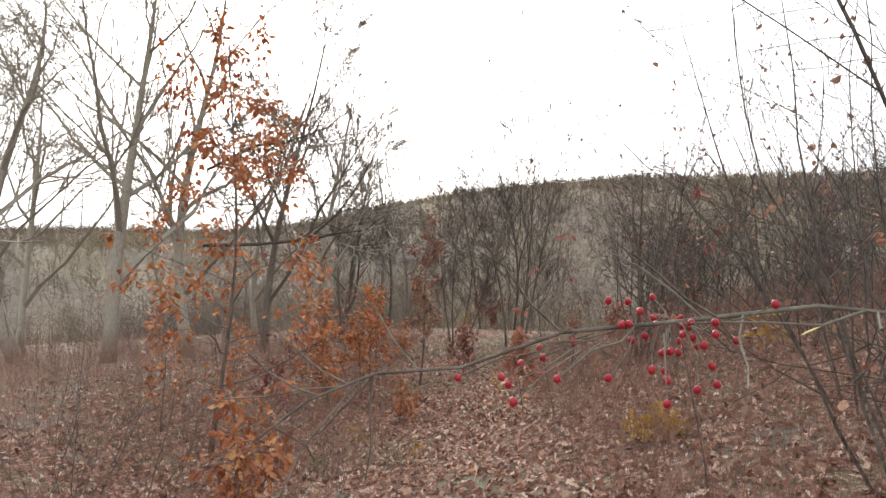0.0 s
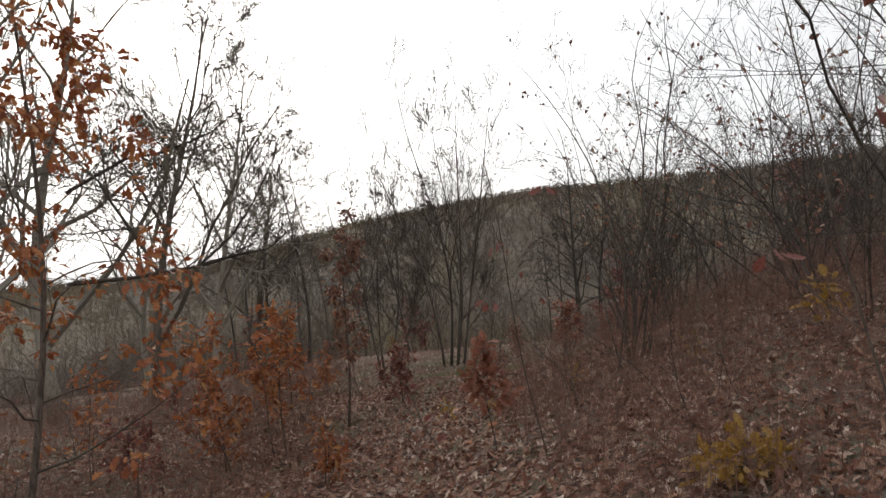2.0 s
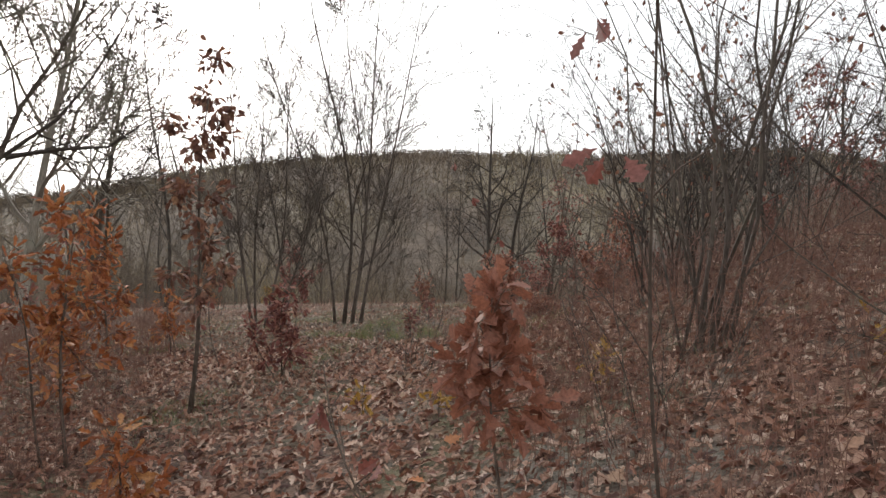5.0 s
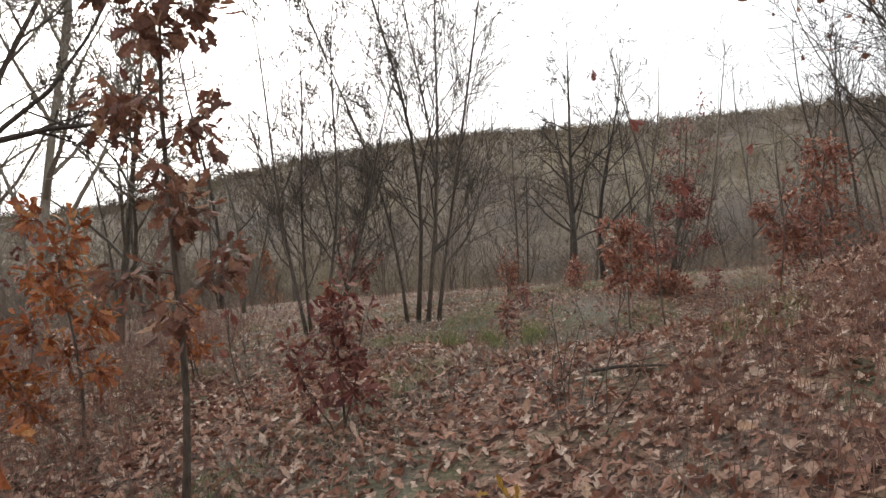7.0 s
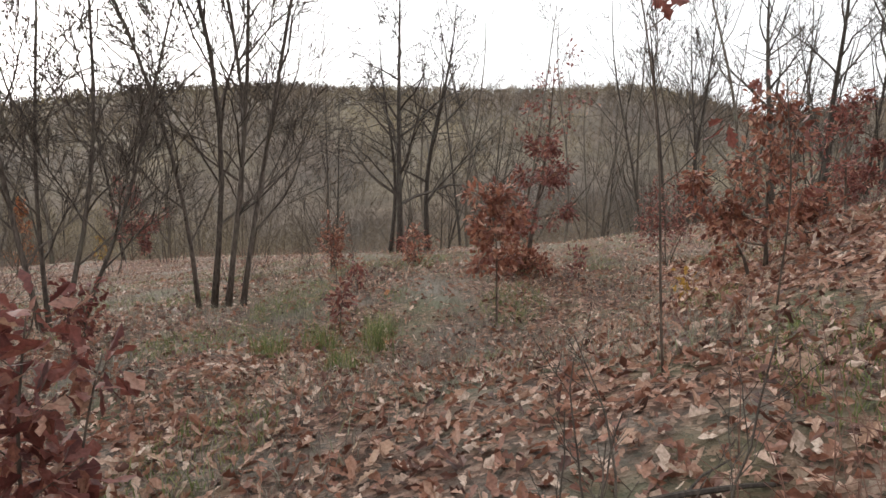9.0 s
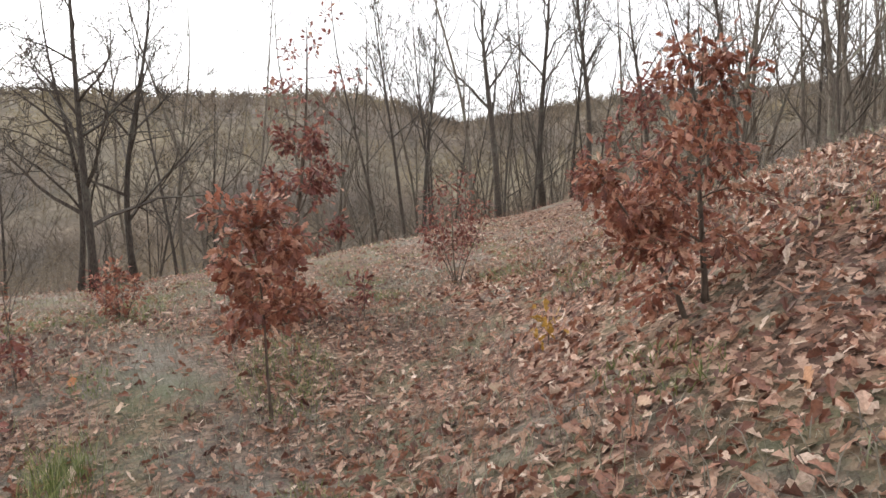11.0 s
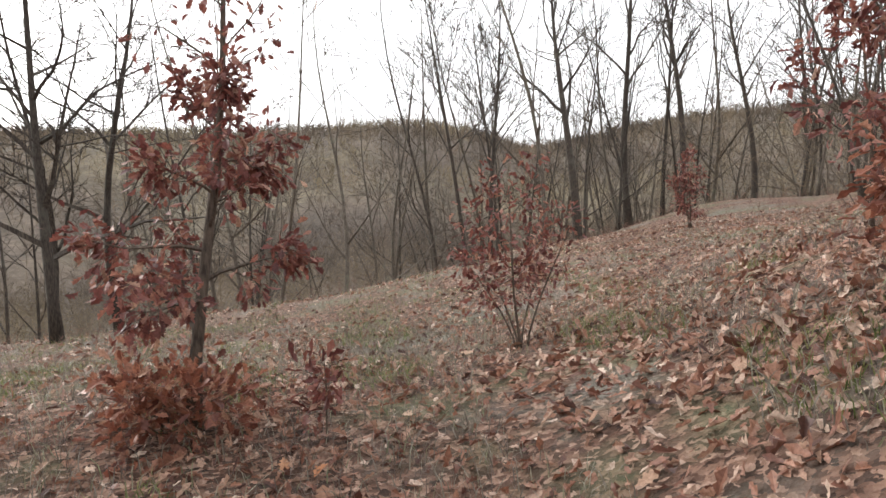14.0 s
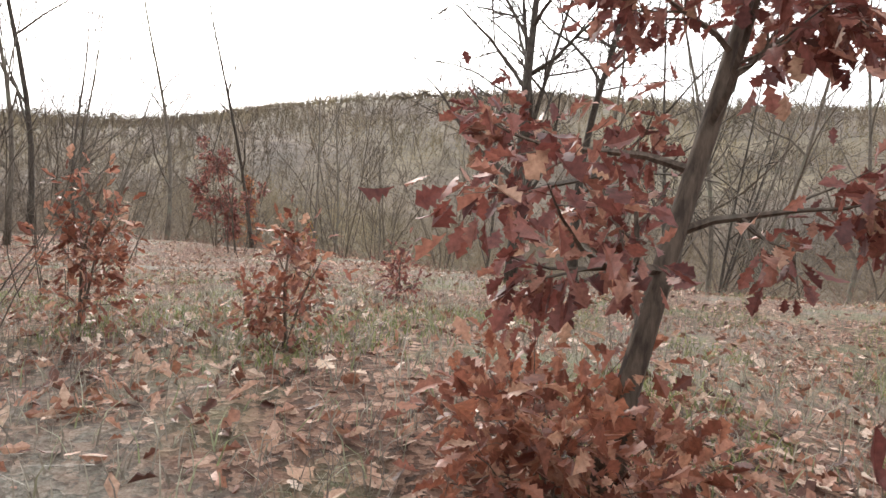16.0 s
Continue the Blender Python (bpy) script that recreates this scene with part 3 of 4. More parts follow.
for k, (x, y, h) in enumerate([(-0.6, 9.6, 0.6), (-2.4, 9.3, 0.9), (-3.3, 10.6, 1.3), (-2.6, 12.6, 1.1), (-0.9, 15.5, 0.8), (0.6, 16.8, 0.6), (-3.6, 8.6, 1.4), (-2.2, 15.3, 1.5)]):
    oak("oak_sapling", x, y, h, 50 + k, (ORANGE_LEAF, RED_LEAF)[k % 2], "young oak bush with russet leaves among the undergrowth", "young oaks", 8, 0.25, 0.45, (0, 0), 0.01, 3, 5, 0.1, stems=2, up=(0, 40), category="shrub")

# ---- bare shrubs and saplings near the path ----
THICKET = "leafless thorny shrub of many thin grey stems"
shrub("hazel_clump", 2.75, 9.35, 4.6, 12, 63, TWIG, "tall leafless clump of slender twiggy stems", "bare shrubs", 0.3, 3, 5, 0.022, thin=0.0026, withered=8, wide=0.25, angle=46, wander=0.15)
for k, (x, y, h, n) in enumerate([(3.9, 7.4, 3.4, 10), (4.6, 9.0, 3.6, 10), (4.9, 11.0, 3.4, 10), (4.7, 12.4, 3.2, 9), (5.9, 7.6, 4.2, 9), (6.3, 10.0, 4.0, 9),
                                  (3.3, 5.2, 4.4, 9), (2.5, 3.4, 4.8, 10), (4.6, 4.0, 5.4, 9), (2.2, 2.3, 4.2, 9), (4.3, 11.6, 2.8, 10), (4.7, 12.0, 3.2, 10), (6.6, 12.3, 3.4, 9), (3.6, 11.0, 2.6, 8)]):
    shrub("thorn_shrub", x, y, h, n, 70 + k, DARK_BARK, THICKET, "thicket", 0.6, 2, 9, 0.016, wide=0.35, angle=50, thin=0.0024, withered=12)
for k, (x, y, h) in enumerate([(-2.2, 4.2, 1.3), (-3.2, 5.6, 1.6), (-2.9, 7.2, 1.2), (-3.6, 9.4, 1.5), (-1.5, 6.8, 0.9), (-4.4, 7.4, 2.2), (-2.0, 3.0, 1.1), (-4.0, 12.0, 1.8), (1.6, 11.9, 0.8),
                               (1.9, 8.6, 1.3), (2.4, 7.0, 1.4), (-3.4, 14.6, 2.0), (-0.6, 17.2, 2.4), (3.7, 19.6, 2.6), (-2.4, 18.0, 2.8), (3.3, 20.4, 2.2), (2.7, 21.4, 2.8), (3.0, 22.6, 3.0)]):
    shrub("undergrowth_shrub", x, y, h, 9, 90 + k, TWIG, "tangle of thin leafless brown stems", "undergrowth", 0.7, 2, 5, 0.006, wide=0.4, angle=48)
# whips with a leaf or two
def whip(x, y, h, lean, seed, label):
    rng = np.random.default_rng(seed)
    h, lean = h * K, (lean[0] * K, lean[1] * K)
    w = thing("oak_whip", x, y, label, "sapling", "thin saplings")
    pts = [np.array([lean[0] * t + 0.04 * math.sin(6 * t + seed), lean[1] * t + 0.03 * math.cos(5 * t), h * t - 0.08 * (t == 0)]) for t in np.linspace(0, 1, 12)]
    v, f = tube(pts, [0.007 * (1 - 0.8 * i / 11) + 0.0012 for i in range(12)], 6)
    part("trunk", mesh_of("trunk", v, f, OAK_BARK, False), w)
    for k in range(6):
        i = 4 + k
        a = k * 2.4 + seed
        segs = []
        p = stem_path(rng, pts[i], (math.cos(a), math.sin(a), 0.9), h * 0.17, 4, 0.15, 0.05)
        spray(rng, segs, p, 0.004, 0.0015, 1, 3, 0.5, 40, 0.15, 0.05)
        br = part("branch", mesh_of("branch", *prisms(segs, 4), OAK_BARK), w)
        if k % 2 == 0:
            n = 3
            o = rng.normal(0, 1, (n, 3))
            for q in range(n):
                v, f = leaves(p[-1][None] + 0.02 * o[q:q + 1], o[q:q + 1] * 0.6 + [[0, 0, -0.9]], rng.normal(0, 1, (1, 3)), rng.uniform(0.09, 0.13, 1), rng, LEAF_SIDES, 0.9)
                part("leaf", mesh_of("leaf", v, f, RED_LEAF), br)


whip(1.3, 7.65, 2.6, (-0.45, -0.35), 3, "thin leaning sapling with a few withered leaves")
whip(2.75, 12.9, 2.2, (-0.35, 0.1), 5, "thin bent sapling with one hanging brown leaf")
whip(3.9, 13.2, 1.4, (0.05, 0.1), 6, "thin bare sapling standing in dead leaves")
whip(0.55, 8.0, 0.9, (-0.3, 0.1), 7, "thin leaning sapling with a few withered leaves")
whip(1.75, 4.4, 2.4, (-0.25, 0.3), 8, "pale bare sapling stem leaning over the slope")
whip(-0.2, 13.6, 1.2, (-0.2, 0.0), 9, "thin leaning sapling with a few withered leaves")

# ---- the rose branch that reaches over the start of the path ----
HIP, hn, hl, hb = material("red_hip_skin", 0.3)
hb.inputs["Base Color"].default_value = (0.42, 0.016, 0.03, 1)
hc = noise_node(hn, hl, 40, 2)
hr = ramp(hn, [(0.3, (0.15, 0.005, 0.012)), (0.7, (0.33, 0.016, 0.024))])
hl.new(hc.outputs[0], hr.inputs[0])
hl.new(hr.outputs[0], hb.inputs["Base Color"])


def hip_mesh():
    bm = bmesh.new()
    bmesh.ops.create_uvsphere(bm, u_segments=8, v_segments=6, radius=0.0042)
    for v in bm.verts:
        v.co.z *= 1.25
        if v.co.z < -0.004:
            v.co.x *= 0.5
            v.co.y *= 0.5
    me = bpy.data.meshes.new("hip")
    bm.to_mesh(me)
    bm.free()
    me.polygons.foreach_set("use_smooth", [True] * len(me.polygons))
    me.materials.append(HIP)
    return me


rng = np.random.default_rng(8)
rose = thing("rose_bush", 0.8, 0.72, "wild rose with a long arching branch of red hips", "shrub")
rz = rose.matrix_basis.translation
for k in range(4):
    a = k * 1.6 + 0.4
    segs = []
    spray(rng, segs, stem_path(rng, (0.05 * math.cos(a) + 0.5, 0.05 * math.sin(a) + 0.4, -0.1), (0.15 * math.cos(a) + 0.25, 0.15 * math.sin(a) + 0.25, 1), 2.4, 8, 0.06, 0.0), 0.008, 0.0025, 2, 4, 0.18, 40, 0.12, 0.03)
    part("stem", mesh_of("stem", *prisms(segs, 4), TWIG), rose)
arch = [(0.9, 0.85, 0.9), (0.66, 0.8, 1.62), (0.5, 0.75, 1.8), (0.42, 0.75, 1.797), (0.264, 0.75, 1.78), (0.136, 0.75, 1.763), (0.023, 0.75, 1.741), (-0.085, 0.75, 1.72), (-0.15, 0.75, 1.69), (-0.21, 0.75, 1.645)]
arch = [np.array(p) - np.array(rz) + rng.normal(0, 0.006, 3) for p in arch]
segs = []
spray(rng, segs, arch, 0.0036, 0.0014, 1, 16, 0.14, 55, 0.2, 0.0)
HIPS = [arch[4 + (k % 5 == 0)] + rng.normal(0, 1, 3) * np.array([0.042, 0.05, 0.021]) + np.array([-0.015, 0, -0.022]) for k in range(46)]
for p in HIPS:
    foot = p * np.array([0.6, 0.4, 0]) + arch[4] * np.array([0.4, 0.6, 0]) + np.array([0, 0, np.interp(0.6 * p[0] + 0.4 * arch[4][0], [arch[6][0], arch[4][0], arch[3][0]], [arch[6][2], arch[4][2], arch[3][2]])])
    mid = (p + foot) / 2 + rng.normal(0, 0.004, 3)
    segs += [(*foot, *mid, 0.0009, 0.0007), (*mid, *p, 0.0007, 0.0006)]
branch = part("arching_branch", mesh_of("arching_branch", *prisms(segs, 6), BARK), rose, "grey arching rose branch with thorns")
hip = hip_mesh()
for p in HIPS:
    h = part("hip", hip, branch)
    h.matrix_basis = pose(*p, rng.uniform(-40, 40), rng.uniform(-40, 40), 0)
n = 12
o = rng.normal(0, 1, (n, 3))
part("foliage", mesh_of("foliage", *leaves(np.array([arch[1 + k % 2] for k in range(n)]) + o * 0.04 + [[0.06, 0.05, 0]], o * 0.5 + [[0, 0, -0.6]], rng.normal(0, 1, (n, 3)), rng.uniform(0.02, 0.03, n), rng, FULL_SIDES, 0.8), PALE_LEAF), branch, "pale yellow-green rose leaves")

# ---- hazels in two clumps at the clearing's edge ----
for k, (x, y, h, r, lx, ly) in enumerate([(2.0, 19.1, 7.4, 0.04, -0.5, 0), (2.14, 19.2, 6.9, 0.036, 0.7, 0.1), (2.3, 19.0, 6.4, 0.034, 1.2, 0), (1.86, 19.3, 6.0, 0.03, -1.3, 0.3), (2.2, 19.45, 6.6, 0.03, 0.2, 0.4),
                                          (0.25, 18.5, 4.8, 0.03, -0.5, 0), (0.42, 18.6, 5.0, 0.028, 0.7, 0.2), (0.3, 18.75, 4.3, 0.026, 0.1, 0.2), (0.55, 18.4, 3.8, 0.022, 1.3, -0.2)]):
    bare_tree("hazel_tree", x, y, h, r, 161 + k, TWIG, "slim leafless hazel of a clump at the meadow's edge", "hazel clumps", 16, 0.12, 0.34, (lx, ly), 8, 2, 40, 0.05, thin=0.005, rise=(30, 58), ratio=0.6)

# ---- bare trees at the edges of the clearing ----
for k, (x, y, h, r, lx, ly) in enumerate([(24.0, 27.7, 10.4, 0.2, 0.1, 0), (26.6, 26.3, 11.0, 0.17, -0.5, 0.4), (27.9, 25.7, 10.6, 0.17, 0.5, 0), (19.6, 28.2, 8.6, 0.1, -1.5, 0),
                                          (21.0, 28.4, 9.4, 0.11, 0.4, 0), (22.2, 29.2, 9.0, 0.1, -0.8, 0), (30.2, 24.0, 9.5, 0.15, -0.4, 0), (31.5, 22.4, 9.5, 0.13, 0.3, 0), (29.0, 26.4, 10.2, 0.11, 0.6, 0)]):
    bare_tree("tall_tree", x, y, h, r, 101 + k, DARK_BARK, "tall dark leafless tree at the meadow's edge", "tall bare trees", 13, 0.42, 0.36, (lx, ly), 6, 2, 34, 0.06, thin=0.011, rise=(38, 62), ratio=0.55)
bare_tree("field_tree", 7.6, 25.9, 6.6, 0.1, 111, DARK_BARK, "leafless tree with crooked low limbs", "field trees", 16, 0.15, 0.42, (0.1, 0), 7, 2, 52, 0.0, thin=0.008)
bare_tree("field_tree", 8.7, 26.3, 6.2, 0.085, 112, DARK_BARK, "leafless tree with crooked low limbs", "field trees", 14, 0.2, 0.42, (0.5, 0), 7, 2, 52, 0.0, thin=0.008)
bare_tree("field_tree", 7.9, 27.0, 5.6, 0.07, 113, DARK_BARK, "leafless tree with crooked low limbs", "field trees", 12, 0.2, 0.42, (-0.1, 0), 7, 2, 52, 0.0, thin=0.008)
for k, (x, y, h, r, lx) in enumerate([(-8.2, 16.5, 10.5, 0.2, 1.2), (-7.0, 18.5, 11.0, 0.2, 0.6), (-5.2, 19.5, 9.5, 0.14, 1.6), (-4.2, 21.0, 8.6, 0.12, 1.4), (-10.5, 17.0, 10, 0.2, -0.5),
                                      (-3.6, 23.5, 7.0, 0.11, 1.2), (-6.6, 24.0, 8, 0.14, 0.5), (-12.5, 20.0, 9, 0.15, 0.5)]):
    left_tree = bare_tree("wood_tree", x, y, h, r, 121 + k, (PALE_BARK, BARK)[k % 3 == 2], "tall leafless grey tree with arching limbs", "wood beside the path", 13, 0.14, 0.6, (lx, 0), 7, 3, 40, 0.02, thin=0.0075, ratio=0.58)
    if k == 1:
        rng = np.random.default_rng(4)
        o = np.array(left_tree.matrix_basis.translation)
        for line in ([(-6.6, 18.5, 1.2), (-5.2, 18.6, 1.3), (-3.8, 18.8, 1.5), (-3.0, 19.0, 2.1), (-2.5, 19.2, 3.0), (-2.1, 19.4, 3.8), (-1.8, 19.6, 4.5)],
                     [(-6.5, 18.5, 3.4), (-5.2, 18.4, 4.0), (-4.2, 18.4, 4.1), (-3.2, 18.5, 4.6), (-2.5, 18.7, 5.2)], [(-3.8, 18.8, 1.5), (-3.0, 18.9, 1.7), (-2.2, 19.1, 1.75), (-1.5, 19.2, 2.2)]):
            pts = [np.array(p) * K - o + rng.normal(0, 0.05, 3) for p in line]
            segs = []
            spray(rng, segs, pts, 0.06, 0.012, 3, 6, 0.34, 48, 0.14, 0.02)
            segs = [(*q[:6], max(q[6], 0.01), max(q[7], 0.007)) for q in segs]
            part("limb", mesh_of("limb", *prisms(segs, 4), DARK_BARK), left_tree, "long crooked limb with fine bare twigs")

# ---- the woods round the clearing: copies of a few trees ----
kinds = [bare_tree("wood_tree", 11.5 + 1.1 * k, 31 + 0.6 * k, 7.5 + k % 3, 0.055 + 0.012 * (k % 3), 141 + k, (BARK, DARK_BARK)[k % 2], "slender leafless tree in the valley woods", "valley woods", 9, 0.15, 0.42,
                   (0.5 * (k - 2), 0), 4, 2, 44, 0.04, thin=0.009) for k in range(5)]
slim = [shrub("wood_shrub", 3.0 + 2.2 * k, 31.5, 4.5 + k % 2, 7, 151 + k, TWIG, "leafless shrub of thin stems in the valley woods", "valley shrubs", 0.5, 2, 5, 0.016, wide=0.5, thin=0.006, angle=44) for k in range(3)]
rng = np.random.default_rng(5)


def woods(sources, count, az, dist, scale, seed, lean=6):
    rng = np.random.default_rng(seed)
    for k in range(count):
        a, d = math.radians(rng.uniform(*az)), math.sqrt(rng.uniform(dist[0] ** 2, dist[1] ** 2))
        x, y = K * (4 + d * math.sin(a)), K * (14 + d * math.cos(a))
        s = rng.uniform(*scale)
        o = copy_thing(sources[k % len(sources)], pose(x, y, gz(x, y) - 0.05, rng.normal(0, lean), rng.normal(0, lean), rng.uniform(0, 360)))
        o.scale = (s, s, s)


woods(kinds, 44, (22, 60), (19, 40), (0.9, 1.35), 1)
woods(kinds, 44, (54, 84), (24.5, 44), (0.9, 1.4), 2)
woods(kinds, 40, (82, 112), (17, 42), (0.7, 1.15), 3, 4)
woods(kinds, 14, (-12, 22), (22, 45), (0.8, 1.2), 4)
woods(kinds, 20, (-60, -10), (15, 40), (0.9, 1.4), 6)
woods(kinds, 30, (72, 95), (20.5, 32), (0.75, 1.1), 15, 4)
woods(kinds, 26, (84, 128), (9, 20), (0.5, 0.8), 14, 5)
woods(slim, 9, (-14, 40), (20, 34), (0.7, 1.2), 7)
woods(slim, 20, (40, 75), (26, 45), (0.8, 1.3), 8)
woods(slim, 30, (74, 118), (10, 26), (0.5, 0.85), 9)
woods(slim, 20, (-50, -8), (11, 26), (0.5, 0.9), 10)
woods(kinds, 24, (74, 100), (9.5, 19), (0.55, 0.85), 16, 4)
woods(slim, 8, (120, 158), (12, 22), (0.7, 1.0), 12)

# ---- brush in the valley and the wood on the hill across it ----
def brush(name, count, az, dist, height, w, twigs, seed, mat, label, wide=0.3):
    """A wood of thin stems with spreading twigs, over a stretch of ground seen from the clearing."""
    rng = np.random.default_rng(seed)
    a = np.radians(rng.uniform(*az, count))
    d = np.sqrt(rng.uniform(dist[0] ** 2, dist[1] ** 2, count))
    x, y = K * (4 + d * np.sin(a)), K * (14 + d * np.cos(a))
    base = np.stack([x, y, land(x, y) - 0.1], 1)
    h = rng.uniform(*height, count)
    top = base + np.stack([rng.normal(0, 0.16, count) * h, rng.normal(0, 0.16, count) * h, h * 0.7], 1)
    ww = w[0] + w[1] * d
    rows = [np.concatenate([base, top, (ww * 0.9)[:, None], (ww * 0.3)[:, None]], 1)]
    for k in range(twigs):
        t = rng.uniform(0.15, 1.0, count)[:, None]
        p = base + (top - base) * t
        q = rng.normal(0, 1, (count, 2))
        q = q / (np.hypot(q[:, 0], q[:, 1])[:, None] + 1e-6) * h[:, None] * rng.uniform(0.05, wide, (count, 1)) * np.sin(0.5 + 2.2 * t)
        e = p + np.concatenate([q, (h * rng.uniform(0.03, 0.3, count))[:, None]], 1)
        rows.append(np.concatenate([p, e, (ww * 0.7)[:, None], (ww * 0.35)[:, None]], 1))
    ob = new(name, mesh_of(name, *prisms(np.concatenate(rows), 3), mat))
    return tagged(ob, label, "woodland", kind="stuff")


brush("hillside_wood", 9000, (-40, 100), (75, 300), (4.0, 9.0), (0.025, 0.00028), 13, 77, HAZED_TWIG, "leafless brown woodland covering the hill across the valley", 0.5)
brush("hillside_wood", 4500, (-40, 100), (290, 385), (2.2, 4.2), (0.03, 0.0003), 10, 85, HAZED_TWIG, "leafless brown woodland on the upper slope of the hill", 0.7)
brush("crest_wood", 3000, (-40, 100), (375, 408), (0.8, 2.2), (0.04, 0.0002), 7, 82, HAZED_TWIG, "leafless trees along the crest of the hill", 0.8)
brush("valley_wood", 4600, (-40, 84), (23, 95), (1.5, 9.5), (0.004, 0.0002), 18, 78, HAZED_TWIG, "leafless grey-brown brushwood filling the valley", 0.5)
brush("edge_weeds", 3400, (20, 100), (10, 36), (0.2, 0.6), (0.003, 0.0001), 6, 83, WEED, "low reddish-brown dead weeds along the edge of the clearing", 0.5)
brush("edge_weeds", 1500, (-40, 20), (9, 24), (0.2, 0.6), (0.003, 0.0001), 6, 84, WEED, "low reddish-brown dead weeds along the edge of the clearing", 0.5)
brush("edge_brush", 1100, (-110, -16), (13.5, 27), (1.0, 3.2), (0.005, 0.0), 8, 79, TWIG, "thin leafless brush at the edge of the clearing")
brush("edge_brush", 1500, (84, 150), (9, 26), (1.2, 3.2), (0.005, 0.0), 8, 80, TWIG, "thin leafless brush above the path")
brush("thicket_brush", 900, (128, 172), (4, 11.5), (1.4, 3.4), (0.005, 0.0), 10, 81, DARK_BARK, "dense dark leafless thicket beside the path")

# ---- leaf litter and grass ----
rng = np.random.default_rng(9)
WAY = np.array([r[1:3] for r in PATH])


def near_way(x, y):
    best = np.full(len(x), 1e9)
    for k in range(len(WAY) - 1):
        p, q = WAY[k], WAY[k + 1]
        v = q - p
        t = np.clip(((x - p[0]) * v[0] + (y - p[1]) * v[1]) / max(v @ v, 1e-6), 0, 1)
        best = np.minimum(best, np.hypot(x - p[0] - t * v[0], y - p[1] - t * v[1]))
    return best


def scatter(n, box, reach, rng, soft=3.0):
    """Places on the ground, thinning out away from the way walked."""
    x, y = rng.uniform(box[0], box[1], n), rng.uniform(box[2], box[3], n)
    keep = rng.uniform(0, 1, n) < np.exp(-np.maximum(near_way(x, y) - reach, 0) / soft)
    return x[keep], y[keep]


def slope_normal(x, y):
    e = 0.1
    nrm = np.stack([-(land(x + e, y) - land(x - e, y)) / (2 * e), -(land(x, y + e) - land(x, y - e)) / (2 * e), np.ones_like(x)], 1)
    return nrm / np.linalg.norm(nrm, axis=1, keepdims=True)


def patchy(x, y, s, seed):
    return np.sin(x * s + seed) * np.sin(y * s * 1.2 + seed * 2) + 0.6 * np.sin(x * s * 2.3 - y * s * 1.7 + seed * 3)


def litter(name, x, y, lo, hi, sides, curl):
    nrm = slope_normal(x, y)
    tilt = rng.normal(0, 0.5, (len(x), 3))
    along = rng.normal(0, 1, (len(x), 3))
    along -= nrm * (along * nrm).sum(1, keepdims=True) * 0.8
    pos = np.stack([x, y, land(x, y) + rng.uniform(0.004, 0.04, len(x))], 1)
    ob = new(name, mesh_of(name, *leaves(pos, along, nrm + tilt, rng.uniform(lo, hi, len(x)), rng, sides, curl), LITTER_LEAF))
    return tagged(ob, "thick litter of dead tan and brown oak leaves", "leaf litter", kind="stuff")


def leafy(x, y):
    """Where leaves lie: everywhere along the wood, in drifts on the open slope."""
    open_slope = smooth(14, 18.5, y / K + 0.2 * x / K) * smooth(-3, 2, x / K) * smooth(-2.6, 1.2, (y - 1.25 * 14.2) - 0.75 * (x - 1.25 * 3))
    return rng.uniform(0, 1, len(x)) < np.clip(1 - open_slope * (0.6 - 0.3 * patchy(x, y, 0.8, 4)), 0.2, 1)


x, y = scatter(150000, (-6, 15, 1.5, 27), 2.8, rng, 1.8)
ok = leafy(x, y)
litter("leaf_litter", x[ok], y[ok], 0.05, 0.105, PLAIN_SIDES, 1.15)
x, y = scatter(125000, (-9, 24, 0, 40), 5.0, rng, 4.0)
way = near_way(x, y)
ok = leafy(x, y) & (way > 2.2)
near, off = ok & (way < 5.5), ok & (way >= 5.5)
litter("leaf_litter", x[near], y[near], 0.055, 0.105, PLAIN_SIDES, 1.1)
litter("leaf_litter", x[off], y[off], 0.07, 0.12, FAR_SIDES, 0.9)
x, y = rng.uniform(-4, 26, 45000), rng.uniform(17, 42, 45000)
ok = leafy(x, y) & (near_way(x, y) > 4.5)
litter("leaf_litter", x[ok], y[ok], 0.05, 0.095, FAR_SIDES, 0.9)


def blades(x, y, height, rng, width=0.004, bend=0.5):
    n = len(x)
    base = np.stack([x, y, land(x, y) - 0.01], 1)
    a = rng.uniform(0, 2 * math.pi, n)
    side = np.stack([np.cos(a), np.sin(a), 0 * a], 1) * width
    lean = np.stack([rng.normal(0, bend, n), rng.normal(0, bend, n), np.ones(n)], 1) * height[:, None]
    mid = base + lean * 0.55 * np.array([[0.6, 0.6, 1]])
    tip = base + lean * np.array([[1.3, 1.3, 0.9]])
    verts = np.stack([base - side, base + side, mid + side * 0.7, mid - side * 0.7, tip], 1).reshape(-1, 3)
    k = np.arange(n) * 5
    return verts.tolist(), np.stack([k, k + 1, k + 2, k + 3], 1).tolist() + np.stack([k + 3, k + 2, k + 4], 1).tolist()


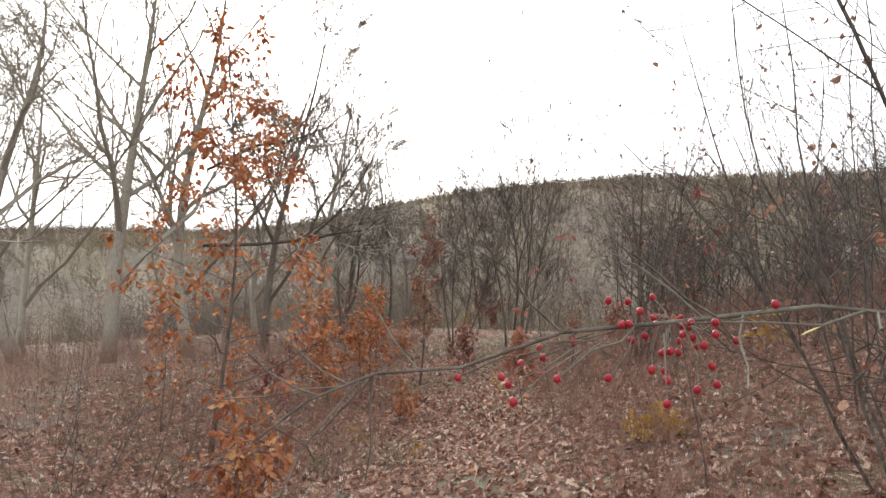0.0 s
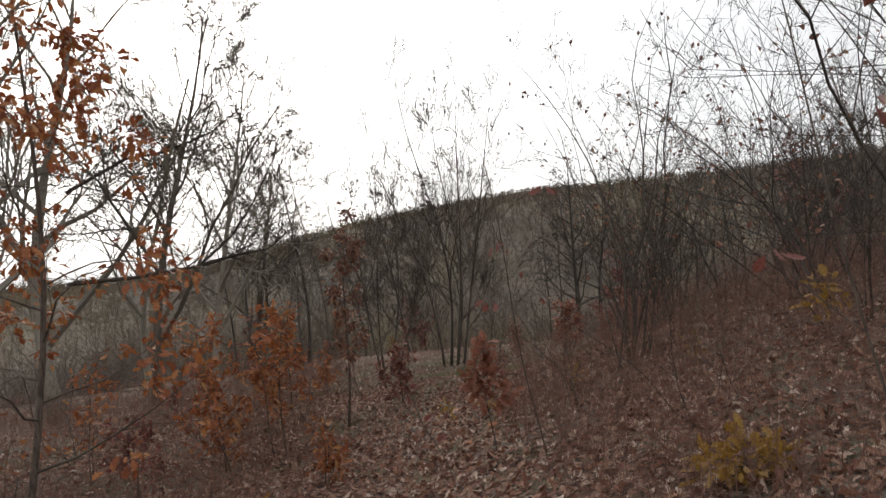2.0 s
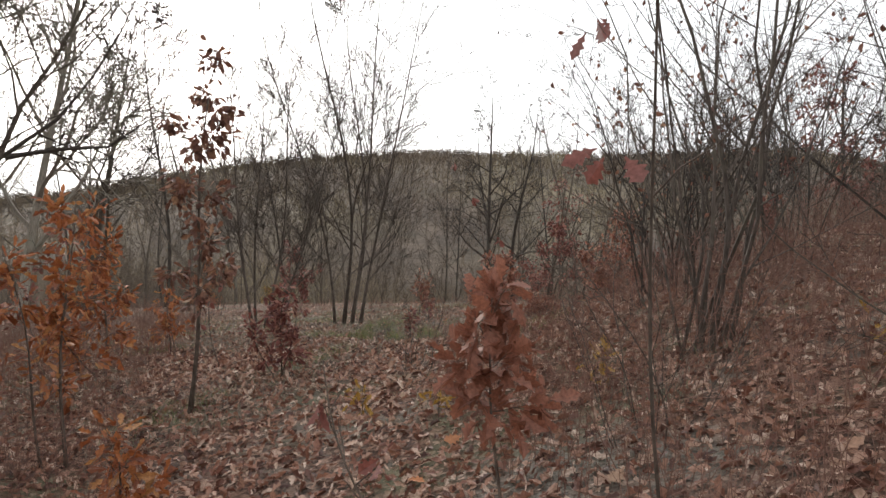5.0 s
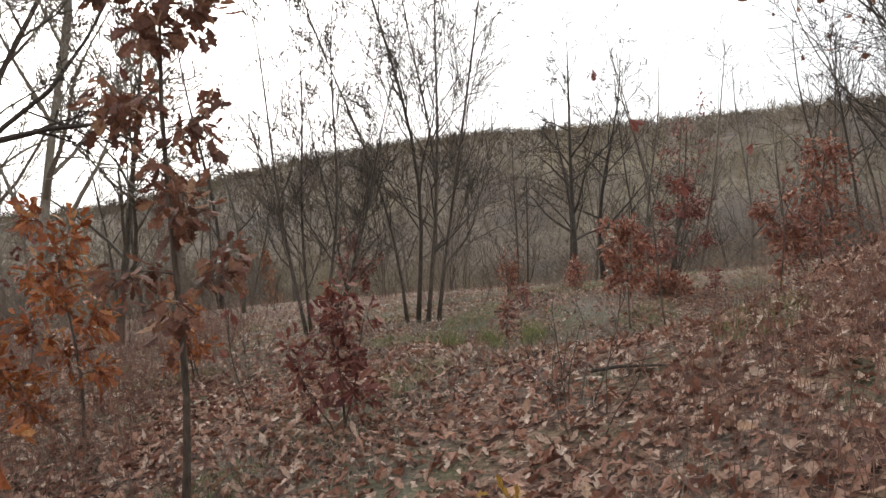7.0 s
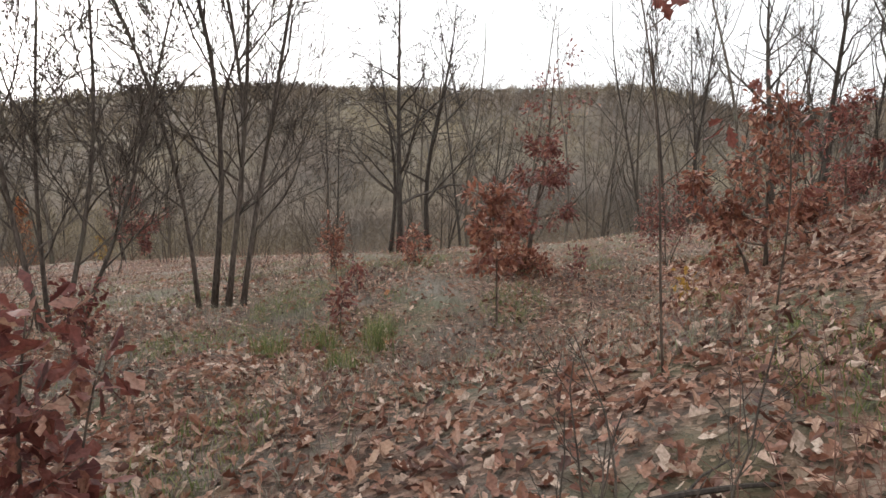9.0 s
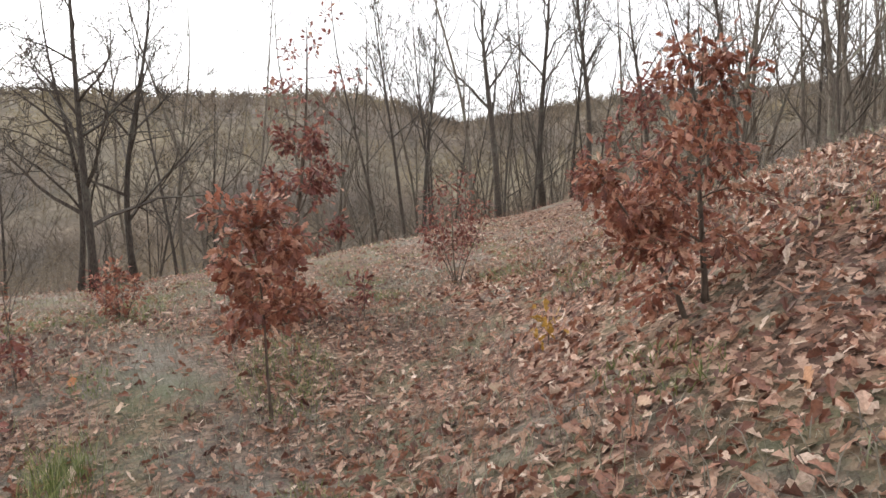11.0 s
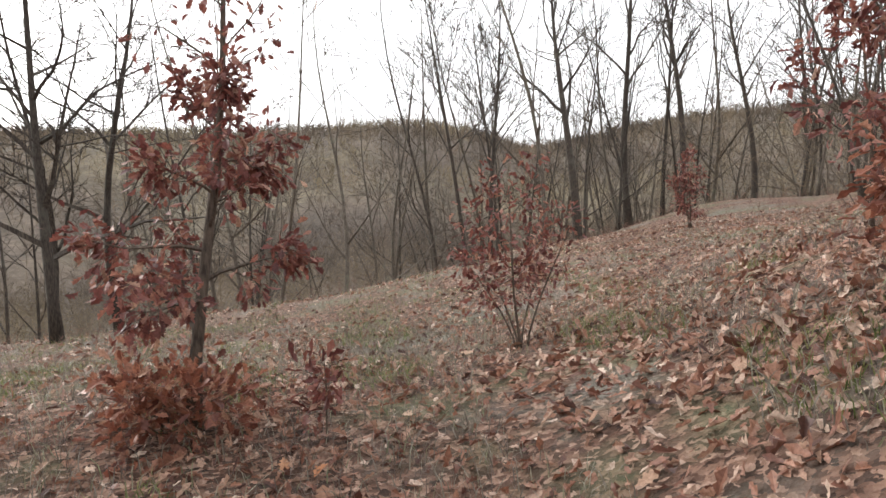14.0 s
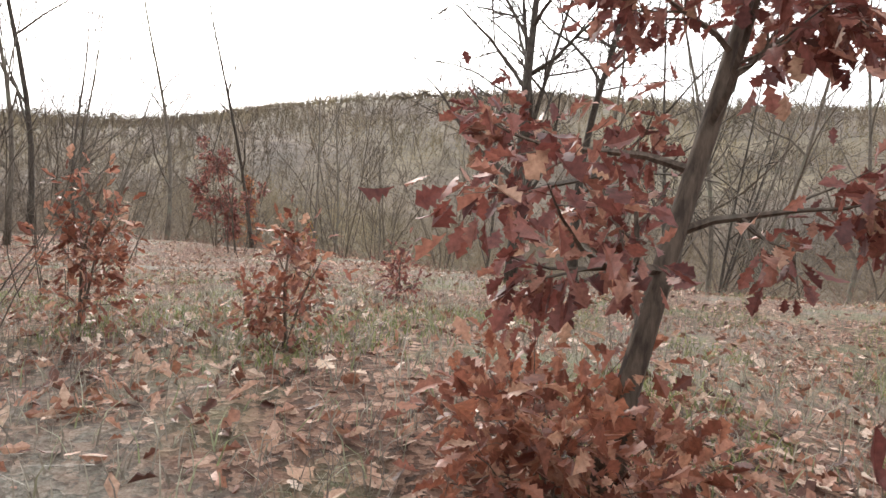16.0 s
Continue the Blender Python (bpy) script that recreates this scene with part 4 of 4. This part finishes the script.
x, y = scatter(230000, (-6, 24, 8, 42), 4.5, rng, 5.0)
ok = patchy(x, y, 0.9, 2) > 0.7 - 0.16 * np.clip(y - 13, 0, 12)
x, y = x[ok], y[ok]
v, f = blades(x, y, rng.uniform(0.05, 0.2, len(x)), rng)
grass = new("dry_grass", mesh_of("dry_grass", v, f, GRASS))
tagged(grass, "short dry grey-brown grass between dead leaves", "grass", kind="stuff")
x, y = scatter(210000, (-3, 20, 14, 34), 4.5, rng, 4.0)
ok = patchy(x, y, 1.3, 6) > 0.95 - 0.09 * np.clip(y - 18, 0, 8)
x, y = x[ok], y[ok]
v, f = blades(x, y, rng.uniform(0.05, 0.14, len(x)), rng)
green = new("green_grass", mesh_of("green_grass", v, f, GREEN_GRASS))
tagged(green, "patches of short green grass in the clearing", "grass", kind="stuff")


# ---- dead weeds and brambles of the undergrowth ----
def weeds(name, x, y, lo, hi, seed, mat, label):
    rng = np.random.default_rng(seed)
    n = len(x)
    h = rng.uniform(lo, hi, n)
    base = np.stack([x, y, land(x, y) - 0.02], 1)
    top = base + np.stack([rng.normal(0, 0.22, n) * h, rng.normal(0, 0.22, n) * h, h], 1)
    rows = [np.concatenate([base, top, np.full((n, 1), 0.0028), np.full((n, 1), 0.0012)], 1)]
    for k in range(5):
        t = rng.uniform(0.25, 1, n)[:, None]
        p = base + (top - base) * t
        e = p + np.stack([rng.normal(0, 0.16, n) * h, rng.normal(0, 0.16, n) * h, rng.uniform(0, 0.22, n) * h], 1)
        rows.append(np.concatenate([p, e, np.full((n, 1), 0.0018), np.full((n, 1), 0.0009)], 1))
    ob = new(name, mesh_of(name, *prisms(np.concatenate(rows), 3), mat))
    return tagged(ob, label, "undergrowth", kind="stuff")


rng = np.random.default_rng(21)
x, y = rng.uniform(-13, -0.9, 9000), rng.uniform(2.5, 27, 9000)
ok = (near_way(x, y) > 1.1) & (patchy(x, y, 0.7, 1) > -0.7)
weeds("dead_weeds", x[ok], y[ok], 0.3, 1.0, 22, WEED, "tangle of dead reddish-brown weeds beside the path")
x, y = rng.uniform(1.3, 9, 6000), rng.uniform(1.5, 15, 6000)
ok = near_way(x, y) > 1.2
weeds("dead_weeds", x[ok], y[ok], 0.3, 0.9, 23, WEED, "tangle of dead brown weeds under the thicket")
x, y = scatter(30000, (-2, 24, 15, 38), 4.0, rng, 6.0)
ok = (patchy(x, y, 1.1, 5) > 0.2) & (near_way(x, y) > 0.6)
weeds("dead_weeds", x[ok], y[ok], 0.07, 0.24, 24, GREY_WEED, "low grey-brown dead weeds on the open slope")

# ---- single fallen leaves along the path ----
rng = np.random.default_rng(31)
singles = []
for k in range(6):
    v, f = leaves(np.zeros((1, 3)), np.array([[0, 1.0, 0]]), np.array([[0, 0, 1.0]]), np.array([0.13]), rng, LEAF_SIDES, 0.7)
    singles.append(mesh_of("fallen_leaf", v - [[0, 0.065, 0]], f, SINGLE_LEAF))
for k in range(280):
    i = rng.integers(3, len(PATH) - 1)
    x, y = WAY[i] + rng.normal(0, 1.5, 2) + (1.2, 1.8)
    o = part("fallen_leaf", singles[k % 6], ground)
    nrm = slope_normal(np.array([x]), np.array([y]))[0]
    turn = Vector((0, 0, 1)).rotation_difference(Vector(nrm)).to_matrix().to_4x4()
    o.matrix_basis = pose(x, y, gz(x, y) + 0.045) @ turn @ pose(0, 0, 0, rng.normal(0, 12), rng.normal(0, 12), rng.uniform(0, 360))

stick = thing("fallen_branch", 2.06, 12.15, "dark dead branch lying on the leaves", "branch")
rng = np.random.default_rng(41)
segs = []
spray(rng, segs, [np.array(p) for p in [(-0.3, 0.1, 0.06), (-0.1, 0.02, 0.09), (0.15, -0.03, 0.08), (0.4, -0.12, 0.07), (0.6, -0.12, 0.05)]], 0.014, 0.005, 1, 6, 0.4, 40, 0.12, 0.0)
part("stem", mesh_of("stem", *prisms(segs, 6), DARK_BARK), stick)
for k, (x, y, h) in enumerate([(2.9, 16.4, 0.5), (2.5, 16.7, 0.42), (3.2, 17.0, 0.4), (1.9, 16.3, 0.35), (2.2, 15.4, 0.3)]):
    tuft = thing("grass_tussock", x, y, "tussock of tall yellow-green grass", "grass", "grass tussocks")
    o = tuft.matrix_basis.translation
    n = 130
    px, py = o.x + rng.normal(0, 0.1, n), o.y + rng.normal(0, 0.1, n)
    v, f = blades(px, py, rng.uniform(0.4, 1.0, n) * h * K, rng, 0.0035, 0.3)
    tagged(part("tuft", mesh_of("tuft", np.array(v) - np.array(o), f, GREEN_GRASS), tuft), kind="stuff")
